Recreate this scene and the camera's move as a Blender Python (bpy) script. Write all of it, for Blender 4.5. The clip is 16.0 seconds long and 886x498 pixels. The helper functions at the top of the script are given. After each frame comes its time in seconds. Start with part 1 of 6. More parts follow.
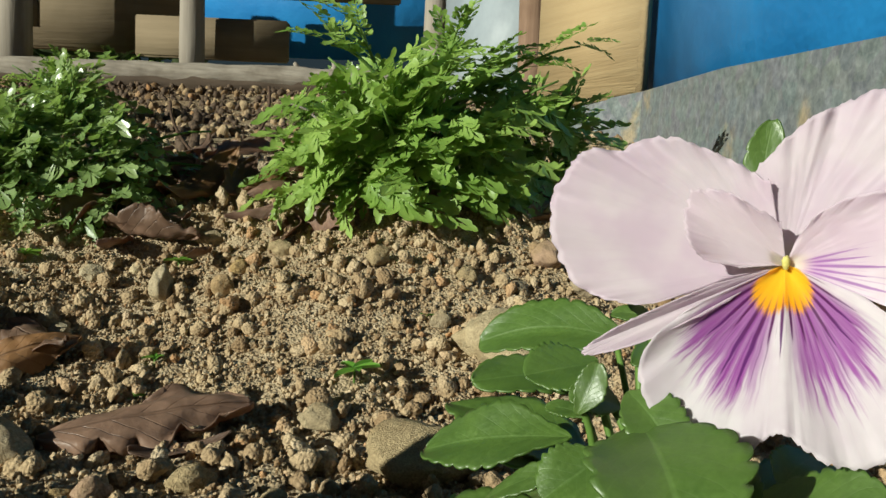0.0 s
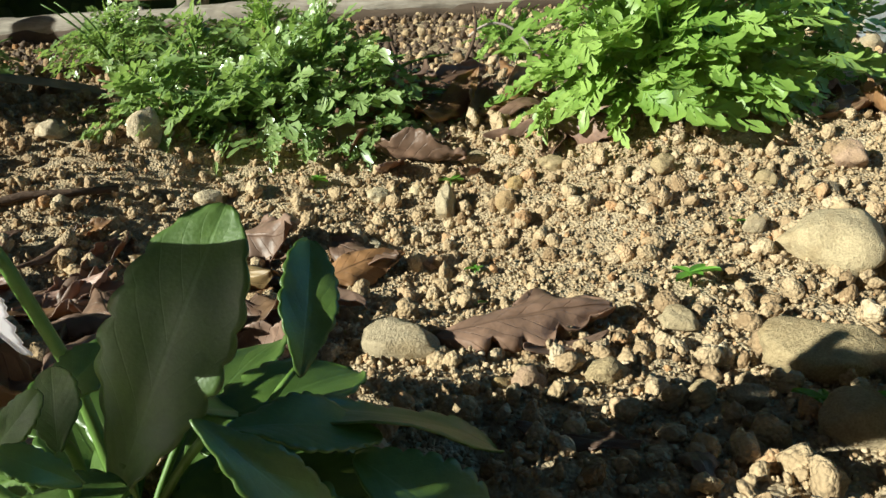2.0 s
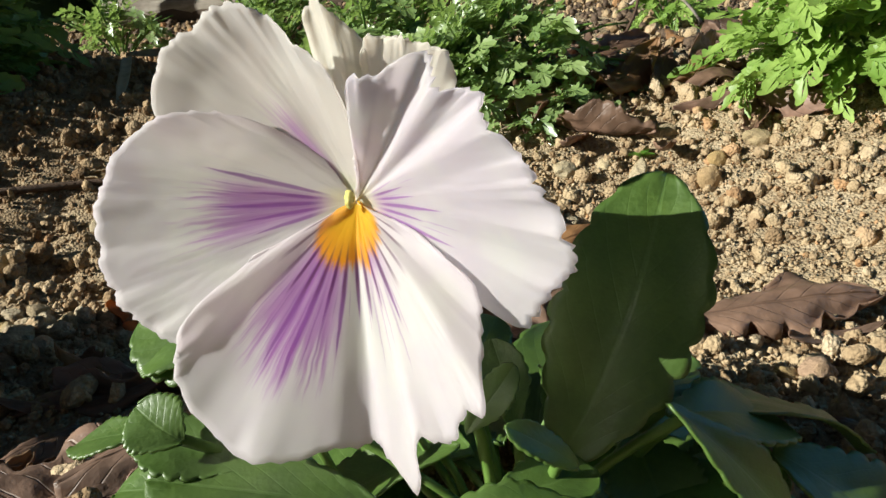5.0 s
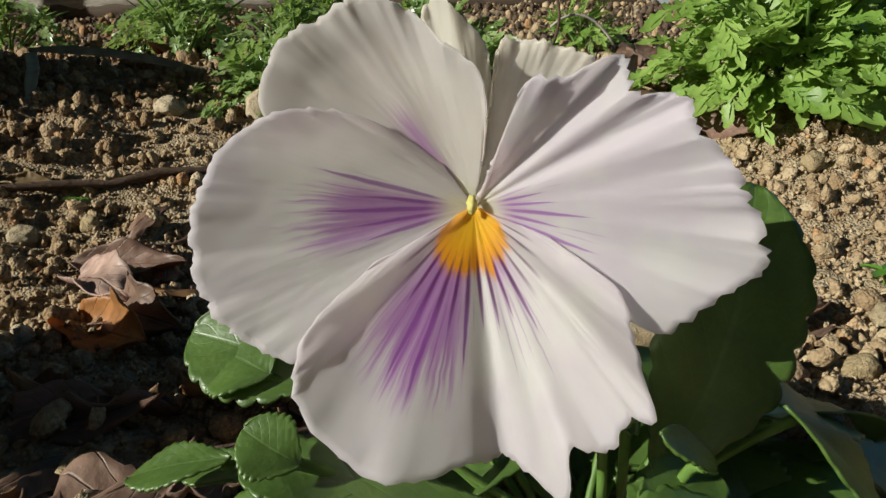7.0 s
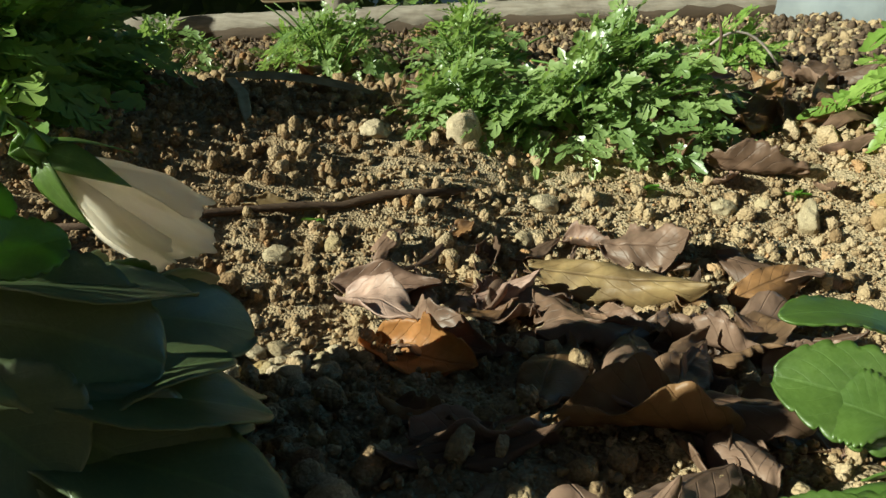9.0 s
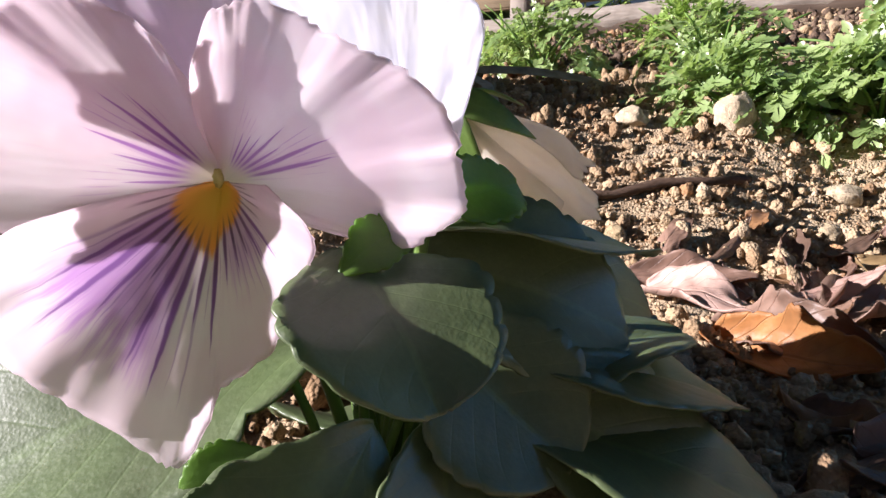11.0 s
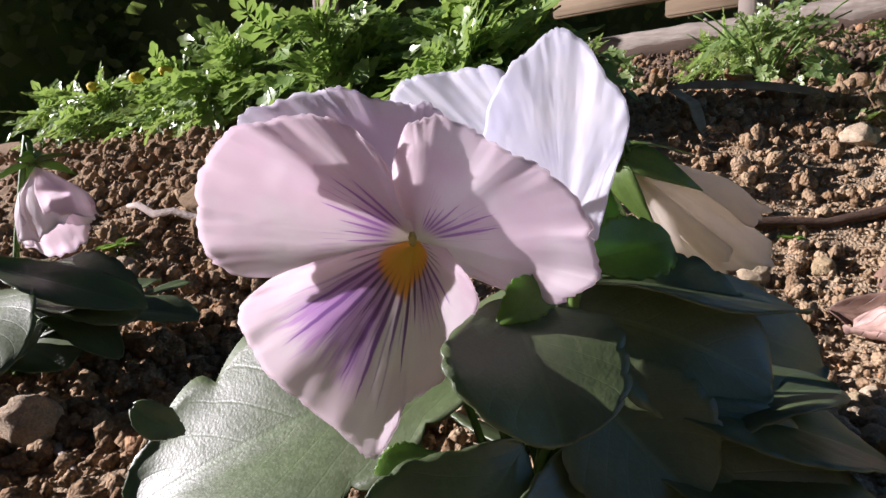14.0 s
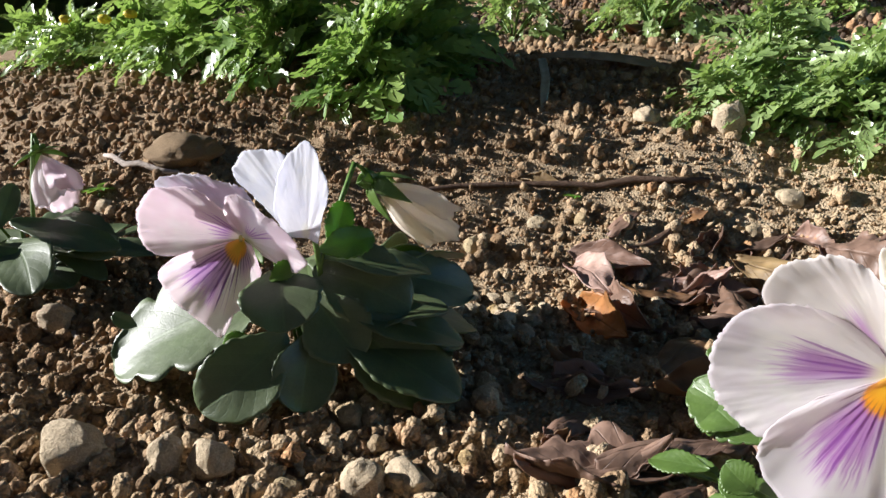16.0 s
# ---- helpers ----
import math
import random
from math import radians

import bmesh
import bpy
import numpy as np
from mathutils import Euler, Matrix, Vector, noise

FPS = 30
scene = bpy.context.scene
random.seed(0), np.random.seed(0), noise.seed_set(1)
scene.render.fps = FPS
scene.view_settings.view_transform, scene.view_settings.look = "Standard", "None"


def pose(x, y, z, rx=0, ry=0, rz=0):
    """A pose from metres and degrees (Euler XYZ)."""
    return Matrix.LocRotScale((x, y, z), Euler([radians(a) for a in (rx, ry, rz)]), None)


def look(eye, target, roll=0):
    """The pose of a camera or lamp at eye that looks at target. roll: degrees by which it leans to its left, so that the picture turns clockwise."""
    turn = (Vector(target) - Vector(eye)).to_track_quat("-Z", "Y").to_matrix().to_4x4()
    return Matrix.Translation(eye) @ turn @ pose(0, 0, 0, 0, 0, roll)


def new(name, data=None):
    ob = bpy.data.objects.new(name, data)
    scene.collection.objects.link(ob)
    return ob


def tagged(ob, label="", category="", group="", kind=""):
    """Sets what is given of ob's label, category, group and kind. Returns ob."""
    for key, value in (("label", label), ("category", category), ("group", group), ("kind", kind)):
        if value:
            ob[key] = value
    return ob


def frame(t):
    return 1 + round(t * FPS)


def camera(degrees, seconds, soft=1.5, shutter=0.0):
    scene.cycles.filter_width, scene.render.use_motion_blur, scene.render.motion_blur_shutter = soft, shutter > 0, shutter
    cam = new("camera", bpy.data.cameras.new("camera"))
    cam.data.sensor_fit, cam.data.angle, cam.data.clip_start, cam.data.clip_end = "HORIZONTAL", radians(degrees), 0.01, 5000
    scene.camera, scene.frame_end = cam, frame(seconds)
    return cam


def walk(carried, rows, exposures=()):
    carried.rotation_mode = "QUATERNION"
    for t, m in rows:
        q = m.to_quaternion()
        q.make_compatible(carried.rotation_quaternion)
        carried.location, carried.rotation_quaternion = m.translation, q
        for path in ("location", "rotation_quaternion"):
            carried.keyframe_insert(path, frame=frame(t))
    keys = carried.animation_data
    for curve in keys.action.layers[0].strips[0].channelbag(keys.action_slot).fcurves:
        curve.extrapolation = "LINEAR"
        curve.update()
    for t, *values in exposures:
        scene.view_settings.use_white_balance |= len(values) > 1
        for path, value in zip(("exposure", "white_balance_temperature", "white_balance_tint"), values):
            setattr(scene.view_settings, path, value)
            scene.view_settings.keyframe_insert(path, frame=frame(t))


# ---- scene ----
cam = camera(67.5, 16.0)
PATH = [
    (0, (-0.0006, 0.0300, 0.0972), (-0.0163, 2.0233, -0.0652), 2.41),
    (0.5, (-0.0286, 0.0260, 0.0963), (-0.1148, 2.0125, -0.1193), 1.92),
    (1, (-0.0557, 0.0190, 0.0964), (-0.2229, 1.9927, -0.1801), 1.02),
    (1.5, (-0.0757, 0.0140, 0.0960), (-0.3337, 1.9707, -0.2278), 0.11),
    (2, (-0.0923, 0.0150, 0.0888), (-0.4772, 1.9393, -0.2969), -1.41),
    (2.5, (-0.1062, 0.0140, 0.0868), (-0.5748, 1.9114, -0.3380), -1.54),
    (3, (-0.1161, 0.0130, 0.0851), (-0.6555, 1.8839, -0.3716), -1.67),
    (3.5, (-0.1262, 0.0100, 0.0864), (-0.7324, 1.8595, -0.3739), -1.81),
    (4, (-0.1353, 0.0090, 0.0878), (-0.7838, 1.8435, -0.3747), -1.64),
    (4.5, (-0.1413, 0.0070, 0.0874), (-0.8141, 1.8336, -0.3718), -1.56),
    (4.7, (-0.1443, 0.0080, 0.0882), (-0.8171, 1.8357, -0.3668), -1.57),
    (6.8, (-0.1831, 0.0009, 0.0863), (-0.5429, 1.9240, -0.3285), 0.54),
    (7, (-0.1834, 0.0010, 0.0868), (-0.5322, 1.9272, -0.3231), 0.60),
    (7.5, (-0.1886, -0.0034, 0.0877), (-0.5191, 1.9291, -0.3074), 0.45),
    (8, (-0.2084, -0.0141, 0.0918), (-0.5720, 1.9153, -0.2891), 0.72),
    (8.5, (-0.2355, -0.0201, 0.0911), (-0.6743, 1.8948, -0.2839), 0.50),
    (9, (-0.2739, -0.0200, 0.0911), (-0.8145, 1.8699, -0.2775), 0.40),
    (9.5, (-0.3014, -0.0190, 0.0832), (-0.9302, 1.8461, -0.2715), -0.06),
    (10, (-0.3240, -0.0210, 0.0766), (-1.0708, 1.7997, -0.2803), -0.46),
    (10.2, (-0.3298, -0.0220, 0.0742), (-1.1105, 1.7844, -0.2830), -0.39),
    (12.3, (-0.3509, -0.0270, 0.0747), (-1.6524, 1.4736, -0.1586), -2.57),
    (12.5, (-0.3470, -0.0290, 0.0760), (-1.6886, 1.4371, -0.1491), -2.84),
    (13, (-0.3430, -0.0310, 0.0763), (-1.7742, 1.3440, -0.1711), -2.22),
    (13.5, (-0.3371, -0.0310, 0.0777), (-1.8011, 1.3036, -0.1970), -1.90),
    (14, (-0.3237, -0.0350, 0.0867), (-1.7829, 1.2988, -0.2158), -1.49),
    (14.5, (-0.3035, -0.0440, 0.0991), (-1.7289, 1.3064, -0.2813), -0.82),
    (15, (-0.2658, -0.0550, 0.1198), (-1.6720, 1.2883, -0.3475), -0.59),
    (15.5, (-0.2239, -0.0660, 0.1357), (-1.6210, 1.2569, -0.4100), -0.48),
    (16, (-0.1687, -0.0750, 0.1496), (-1.5503, 1.2376, -0.4571), -0.55),
]
EXPOSURES = [(0, 0.32, 6400, -2), (1, 0.5, 6350, -6), (2, 1.0, 6250, -2), (3.5, 1.12, 6200, 2), (5, 0.8, 6250, 4), (7, 0.28, 6300, 4), (8.2, 0.12, 6200, 4), (9, 0.74, 6500, -9), (10, 1.5, 6050, 8), (12.5, 1.42, 6000, 32), (13.5, 1.1, 5980, 31), (14.5, 0.92, 5900, 23), (16, 1.15, 5950, 14)]
walk(cam, [(t, look(eye, target, roll)) for t, eye, target, roll in PATH], EXPOSURES)

# ---- world, sun, exposure ----
SUN_DIR = Vector((-0.79, -0.60, 0.345)).normalized()
world = bpy.data.worlds.new("sky")
scene.world = world
world.use_nodes = True
wn = world.node_tree.nodes
sky = wn.new("ShaderNodeTexSky")
sky.sky_type = "NISHITA"
sky.sun_disc = False
sky.sun_elevation = math.asin(SUN_DIR.z)
sky.sun_rotation = math.atan2(SUN_DIR.x, SUN_DIR.y)
world.node_tree.links.new(sky.outputs[0], wn["Background"].inputs[0])
wn["Background"].inputs[1].default_value = 0.008
sun = new("sun", bpy.data.lights.new("sun", "SUN"))
sun.data.energy, sun.data.angle, sun.data.color = 5.0, radians(0.5), (1.0, 0.95, 0.86)
sun.matrix_world = look(SUN_DIR * 20, (0, 0, 0))


# ---- materials ----
class Nodes:
    """A small helper to wire a node material."""

    def __init__(self, name):
        self.mat = bpy.data.materials.new(name)
        self.mat.use_nodes = True
        self.tree = self.mat.node_tree
        self.tree.nodes.clear()
        self.out = self.tree.nodes.new("ShaderNodeOutputMaterial")

    def add(self, kind, **inputs):
        n = self.tree.nodes.new(kind)
        for k, v in inputs.items():
            self.put(n, k.replace("_", " "), v)
        return n

    def put(self, n, key, v):
        sock = n.inputs[int(key)] if key.isdigit() else n.inputs[key]
        if isinstance(v, bpy.types.NodeSocket):
            self.tree.links.new(v, sock)
        else:
            if sock.type == "RGBA" and len(v) == 3:
                v = (*v, 1)
            sock.default_value = v

    def math(self, op, a, b=0.0, clamp=False):
        n = self.tree.nodes.new("ShaderNodeMath")
        n.operation, n.use_clamp = op, clamp
        self.put(n, "0", a), self.put(n, "1", b)
        return n.outputs[0]

    def mix(self, fac, a, b, mode="MIX"):
        n = self.tree.nodes.new("ShaderNodeMix")
        n.data_type, n.blend_type = "RGBA", mode
        self.put(n, "0", fac), self.put(n, "6", a), self.put(n, "7", b)
        return n.outputs[2]

    def noise(self, vec, scale, detail=4.0, rough=0.6):
        n = self.add("ShaderNodeTexNoise", Scale=scale, Detail=detail, Roughness=rough)
        if vec is not None:
            self.put(n, "Vector", vec)
        return n.outputs[0]

    def ramp(self, fac, *stops):
        n = self.tree.nodes.new("ShaderNodeValToRGB")
        el = n.color_ramp.elements
        while len(el) < len(stops):
            el.new(0.5)
        for e, (p, c) in zip(el, stops):
            e.position, e.color = p, (*c, 1)
        self.put(n, "0", fac)
        return n.outputs[0]

    def step(self, x, lo, hi):
        n = self.tree.nodes.new("ShaderNodeMapRange")
        n.interpolation_type = "SMOOTHSTEP"
        self.put(n, "0", x), self.put(n, "1", lo), self.put(n, "2", hi)
        return n.outputs[0]

    def coord(self, which="Object"):
        return self.tree.nodes.new("ShaderNodeTexCoord").outputs[which]

    def geo(self, which):
        return self.tree.nodes.new("ShaderNodeNewGeometry").outputs[which]

    def rand(self):
        return self.tree.nodes.new("ShaderNodeObjectInfo").outputs["Random"]

    def bump(self, height, strength, distance):
        n = self.add("ShaderNodeBump", Height=height, Strength=strength, Distance=distance)
        return n.outputs[0]

    def plain(self, colour, rough, normal=None, spec=0.3, metal=0.0):
        p = self.add("ShaderNodeBsdfPrincipled", Roughness=rough, Metallic=metal)
        self.put(p, "Base Color", colour)
        self.put(p, "Specular IOR Level", spec)
        if normal is not None:
            self.put(p, "Normal", normal)
        self.tree.links.new(p.outputs[0], self.out.inputs[0])
        return p

    def leafy(self, colour, through_colour, rough, share, normal=None, spec=0.4):
        """A thin sheet: gloss and diffuse on top, light passing through from the other side."""
        p = self.plain(colour, rough, normal, spec)
        t = self.add("ShaderNodeBsdfTranslucent", Color=through_colour)
        m = self.add("ShaderNodeMixShader", Fac=share)
        self.tree.links.new(p.outputs[0], m.inputs[1])
        self.tree.links.new(t.outputs[0], m.inputs[2])
        self.tree.links.new(m.outputs[0], self.out.inputs[0])


def soil_material(name, per_island):
    k = Nodes(name)
    pos = k.geo("Position")
    big = k.noise(pos, 9.0, 3)
    fine = k.noise(pos, 420.0, 5, 0.7)
    mid = k.noise(pos, 70.0, 4)
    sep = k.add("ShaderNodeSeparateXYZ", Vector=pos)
    # soil turns darker and browner towards lower x
    browner = k.step(k.math("ADD", sep.outputs[0], k.math("MULTIPLY", k.math("SUBTRACT", big, 0.5), 0.3)), -0.28, -0.58)
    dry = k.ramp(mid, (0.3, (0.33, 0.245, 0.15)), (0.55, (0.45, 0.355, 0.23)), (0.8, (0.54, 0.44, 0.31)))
    brown_soil = k.ramp(mid, (0.3, (0.19, 0.125, 0.072)), (0.55, (0.32, 0.23, 0.138)), (0.8, (0.43, 0.325, 0.205)))
    col = k.mix(k.math("MULTIPLY", browner, 0.85), dry, brown_soil)
    if per_island:
        r = k.geo("Random Per Island")
        tint = k.ramp(r, (0.0, (0.66, 0.56, 0.48)), (0.3, (0.98, 0.93, 0.88)), (0.7, (1.12, 1.08, 1.02)), (0.9, (1.2, 1.2, 1.22)), (1.0, (1.1, 0.8, 0.6)))
        col = k.mix(1.0, col, tint, "MULTIPLY")
    col = k.mix(0.5, col, k.ramp(fine, (0.25, (0.6, 0.57, 0.54)), (0.7, (1.15, 1.15, 1.15))), "MULTIPLY")
    grit = k.add("ShaderNodeTexVoronoi", Vector=pos, Scale=620.0).outputs[0]
    h = k.math("ADD", k.math("MULTIPLY", fine, 0.5), k.math("MULTIPLY", k.noise(pos, 160.0, 4), 0.8))
    h = k.math("SUBTRACT", h, k.math("MULTIPLY", grit, 0.55))
    col = k.mix(k.math("MULTIPLY", k.step(grit, 0.5, 0.9), 0.2), col, (0.12, 0.08, 0.045))
    k.plain(col, 0.95, k.bump(h, 0.75 if per_island else 1.0, 0.003), 0.12)
    return k.mat


def stone_material(name, paler, soil):
    k = Nodes(name)
    vec = k.geo("Position")
    r = k.rand()
    base = k.ramp(r, (0.0, (0.36, 0.27, 0.15)), (0.3, (0.46, 0.37, 0.22)), (0.5, (0.34, 0.27, 0.18)), (0.7, (0.5, 0.42, 0.28)), (0.85, (0.44, 0.31, 0.14)), (1.0, (0.4, 0.27, 0.2)))
    base = k.mix(paler, base, (0.56, 0.46, 0.32))
    g = k.noise(vec, 330.0, 6, 0.7)
    s = k.noise(vec, 60.0, 4)
    col = k.mix(0.55, base, k.ramp(g, (0.3, (0.62, 0.6, 0.57)), (0.68, (1.2, 1.2, 1.2))), "MULTIPLY")
    col = k.mix(k.math("MULTIPLY", k.step(s, 0.5, 0.68), 0.45 * (1 - paler)), col, (0.34, 0.24, 0.12))
    soiled = k.step(k.add("ShaderNodeSeparateXYZ", Vector=vec).outputs[0], -0.45, -0.7)
    col = k.mix(k.math("MULTIPLY", soiled, soil), col, (0.2, 0.135, 0.08))
    speck = k.noise(vec, 1300.0, 2)
    col = k.mix(0.5, col, k.ramp(speck, (0.35, (0.6, 0.58, 0.55)), (0.65, (1.2, 1.2, 1.2))), "MULTIPLY")
    k.plain(col, 0.9, k.bump(k.math("ADD", g, k.math("MULTIPLY", speck, 0.4)), 0.8, 0.0025), 0.2)
    return k.mat


def pansy_leaf_material(name, dark, light, fresh, thin):
    k = Nodes(name)
    sep = k.add("ShaderNodeSeparateXYZ", Vector=k.coord("UV"))
    u, v = sep.outputs[0], sep.outputs[1]
    a = k.math("ABSOLUTE", k.math("SUBTRACT", u, 0.5))
    mid = k.step(a, 0.03, 0.008)
    side = k.math("FRACT", k.math("MULTIPLY", k.math("SUBTRACT", v, k.math("MULTIPLY", a, 0.75)), 7.0))
    vein = k.math("MULTIPLY", k.step(k.math("ABSOLUTE", k.math("SUBTRACT", side, 0.5)), 0.06, 0.0), 0.45)
    veins = k.math("MAXIMUM", mid, vein)
    vec = k.coord()
    n = k.noise(vec, 120.0, 4)
    col = k.ramp(n, (0.3, dark), (0.7, light))
    col = k.mix(k.math("MULTIPLY", k.rand(), 0.35), col, fresh)
    pale = k.noise(vec, 45.0, 3)
    col = k.mix(k.math("MULTIPLY", k.step(pale, 0.45, 0.75), 0.4), col, (0.13, 0.2, 0.06))
    col = k.mix(k.math("MULTIPLY", veins, 0.24), col, (0.19, 0.3, 0.09))
    dots = k.noise(vec, 900.0, 3)
    col = k.mix(0.45, col, k.ramp(dots, (0.35, (0.72, 0.74, 0.7)), (0.66, (1.2, 1.18, 1.2))), "MULTIPLY")
    cells = k.add("ShaderNodeTexVoronoi", Vector=vec, Scale=1500.0).outputs[0]
    h = k.math("SUBTRACT", k.math("MULTIPLY", cells, 0.15), k.math("MULTIPLY", veins, 0.4))
    h = k.math("ADD", h, k.math("ADD", k.math("MULTIPLY", k.noise(vec, 200.0, 3), 0.5), k.math("MULTIPLY", dots, 0.25)))
    k.leafy(col, k.mix(0.35, (0.32, 0.54, 0.06), col), k.math("ADD", 0.3, k.math("MULTIPLY", dots, 0.26)), thin, k.bump(h, 0.2, 0.001), 0.9)
    return k.mat


def weed_leaf_material(name, dark, light, rough, spec=0.5):
    k = Nodes(name)
    sep = k.add("ShaderNodeSeparateXYZ", Vector=k.coord("UV"))
    mid = k.step(k.math("ABSOLUTE", sep.outputs[0]), 0.05, 0.01)
    n = k.noise(k.coord(), 130.0, 3)
    col = k.mix(k.rand(), dark, light)
    col = k.mix(0.5, col, k.ramp(n, (0.3, (0.6, 0.65, 0.6)), (0.7, (1.25, 1.2, 1.2))), "MULTIPLY")
    col = k.mix(k.math("MULTIPLY", mid, 0.35), col, (0.25, 0.34, 0.12))
    k.leafy(col, k.mix(0.45, (0.4, 0.58, 0.1), col), rough, 0.36, k.bump(n, 0.35, 0.001), spec)
    return k.mat


def petal_material(name, tint, pale, thin=0.6, blotch=(), lines=(), eye=0.0, deep=(0.5, 0.16, 0.58), ink=(0.3, 0.04, 0.42)):
    """Petal sheet with fine ribs. The map's first axis is the angle from the petal's aim in sixtieths of a turn's sixth,
    the second runs from throat to rim. blotch: violet fields (from, to, reach, strength); lines: veins likewise; eye: its reach."""
    k = Nodes(name)
    sep = k.add("ShaderNodeSeparateXYZ", Vector=k.coord("UV"))
    s, v = k.math("MULTIPLY", k.math("SUBTRACT", sep.outputs[0], 0.5), 2.0), sep.outputs[1]
    vec = k.coord()
    cloud = k.noise(vec, 60.0, 3)
    wob = k.math("MULTIPLY", k.math("SUBTRACT", k.noise(vec, 130.0, 2), 0.5), 0.07)
    sw = k.math("ADD", s, k.math("MULTIPLY", wob, v))

    def ribs(across, along):
        return k.noise(k.add("ShaderNodeCombineXYZ", X=k.math("MULTIPLY", sw, across), Y=k.math("MULTIPLY", v, along)).outputs[0], 1.0, 3)

    broad, fine = ribs(9.0, 1.2), ribs(34.0, 2.2)
    col = k.mix(k.step(cloud, 0.36, 0.68), pale, tint)
    col = k.mix(k.math("MULTIPLY", k.step(v, 0.75, 1.0), 0.45), col, tint)
    col = k.mix(k.math("MULTIPLY", k.step(fine, 0.48, 0.72), 0.3), col, tint)
    col = k.mix(k.math("MULTIPLY", k.step(v, 0.22, 0.06), 0.5), col, (0.9, 0.88, 0.62))

    def within(lo, hi, soft):
        return k.math("MULTIPLY", k.step(sw, lo - soft, lo + soft), k.step(sw, hi + soft, hi - soft))

    for lo, hi, reach, strength in blotch:
        end = k.math("ADD", reach, k.math("MULTIPLY", k.math("SUBTRACT", fine, 0.5), 0.55))
        along = k.math("MULTIPLY", k.step(v, k.math("ADD", end, 0.07), k.math("SUBTRACT", end, 0.16)), k.step(v, 0.06, 0.2))
        field = k.math("MULTIPLY", k.math("MULTIPLY", along, within(lo, hi, 0.1)), k.math("ADD", 0.45, k.math("MULTIPLY", fine, 0.85)))
        col = k.mix(k.math("MULTIPLY", field, strength, True), col, deep)
    for lo, hi, reach, strength in lines:
        for many, thick, first in ((7.5, 0.34, 0.1), (16.0, 0.28, 0.34)):
            at = k.math("MULTIPLY", sw, many)
            cell = k.math("ROUND", at)
            white = k.tree.nodes.new("ShaderNodeTexWhiteNoise")
            white.noise_dimensions = "1D"
            k.put(white, "W", cell)
            dist = k.math("ABSOLUTE", k.math("SUBTRACT", at, cell))
            end = k.math("MULTIPLY", k.math("ADD", 0.6, k.math("MULTIPLY", white.outputs[0], 0.45)), reach)
            width = k.math("MULTIPLY", k.step(v, end, k.math("MULTIPLY", end, 0.35)), thick)
            line = k.step(dist, k.math("ADD", width, 0.02), k.math("MULTIPLY", width, 0.35))
            line = k.math("MULTIPLY", k.math("MULTIPLY", line, k.step(width, 0.0, 0.05)), k.math("MULTIPLY", within(lo, hi, 0.05), k.step(v, first, first + 0.1)))
            col = k.mix(k.math("MULTIPLY", line, strength if many < 10 else strength * 0.45), col, ink)
    if eye:
        edge = k.math("ADD", v, k.math("MULTIPLY", k.math("SUBTRACT", fine, 0.5), 0.14))
        limit = k.math("SUBTRACT", eye, k.math("MULTIPLY", k.math("ABSOLUTE", s), 0.07))
        glow = k.step(edge, k.math("ADD", limit, 0.025), k.math("SUBTRACT", limit, 0.03))
        col = k.mix(glow, col, k.mix(k.step(v, 0.08, eye), (0.95, 0.62, 0.03), (0.95, 0.42, 0.002)))
        at = k.math("MULTIPLY", sw, 7.5)
        dist = k.math("ABSOLUTE", k.math("SUBTRACT", at, k.math("ROUND", at)))
        dark = k.math("MULTIPLY", k.step(dist, 0.2, 0.05), k.math("MULTIPLY", k.step(v, eye - 0.13, eye - 0.02), k.step(v, eye + 0.2, eye + 0.04)))
        col = k.mix(k.math("MULTIPLY", dark, 0.75), col, (0.12, 0.012, 0.1))
    h = k.math("ADD", k.math("MULTIPLY", broad, 0.8), k.math("MULTIPLY", fine, 0.35))
    h = k.math("ADD", h, k.math("MULTIPLY", k.noise(vec, 260.0, 3), 0.4))
    k.leafy(col, k.mix(0.35, col, (0.98, 0.93, 0.93)), 0.5, thin, k.bump(h, 0.09, 0.0009), 0.3)
    return k.mat


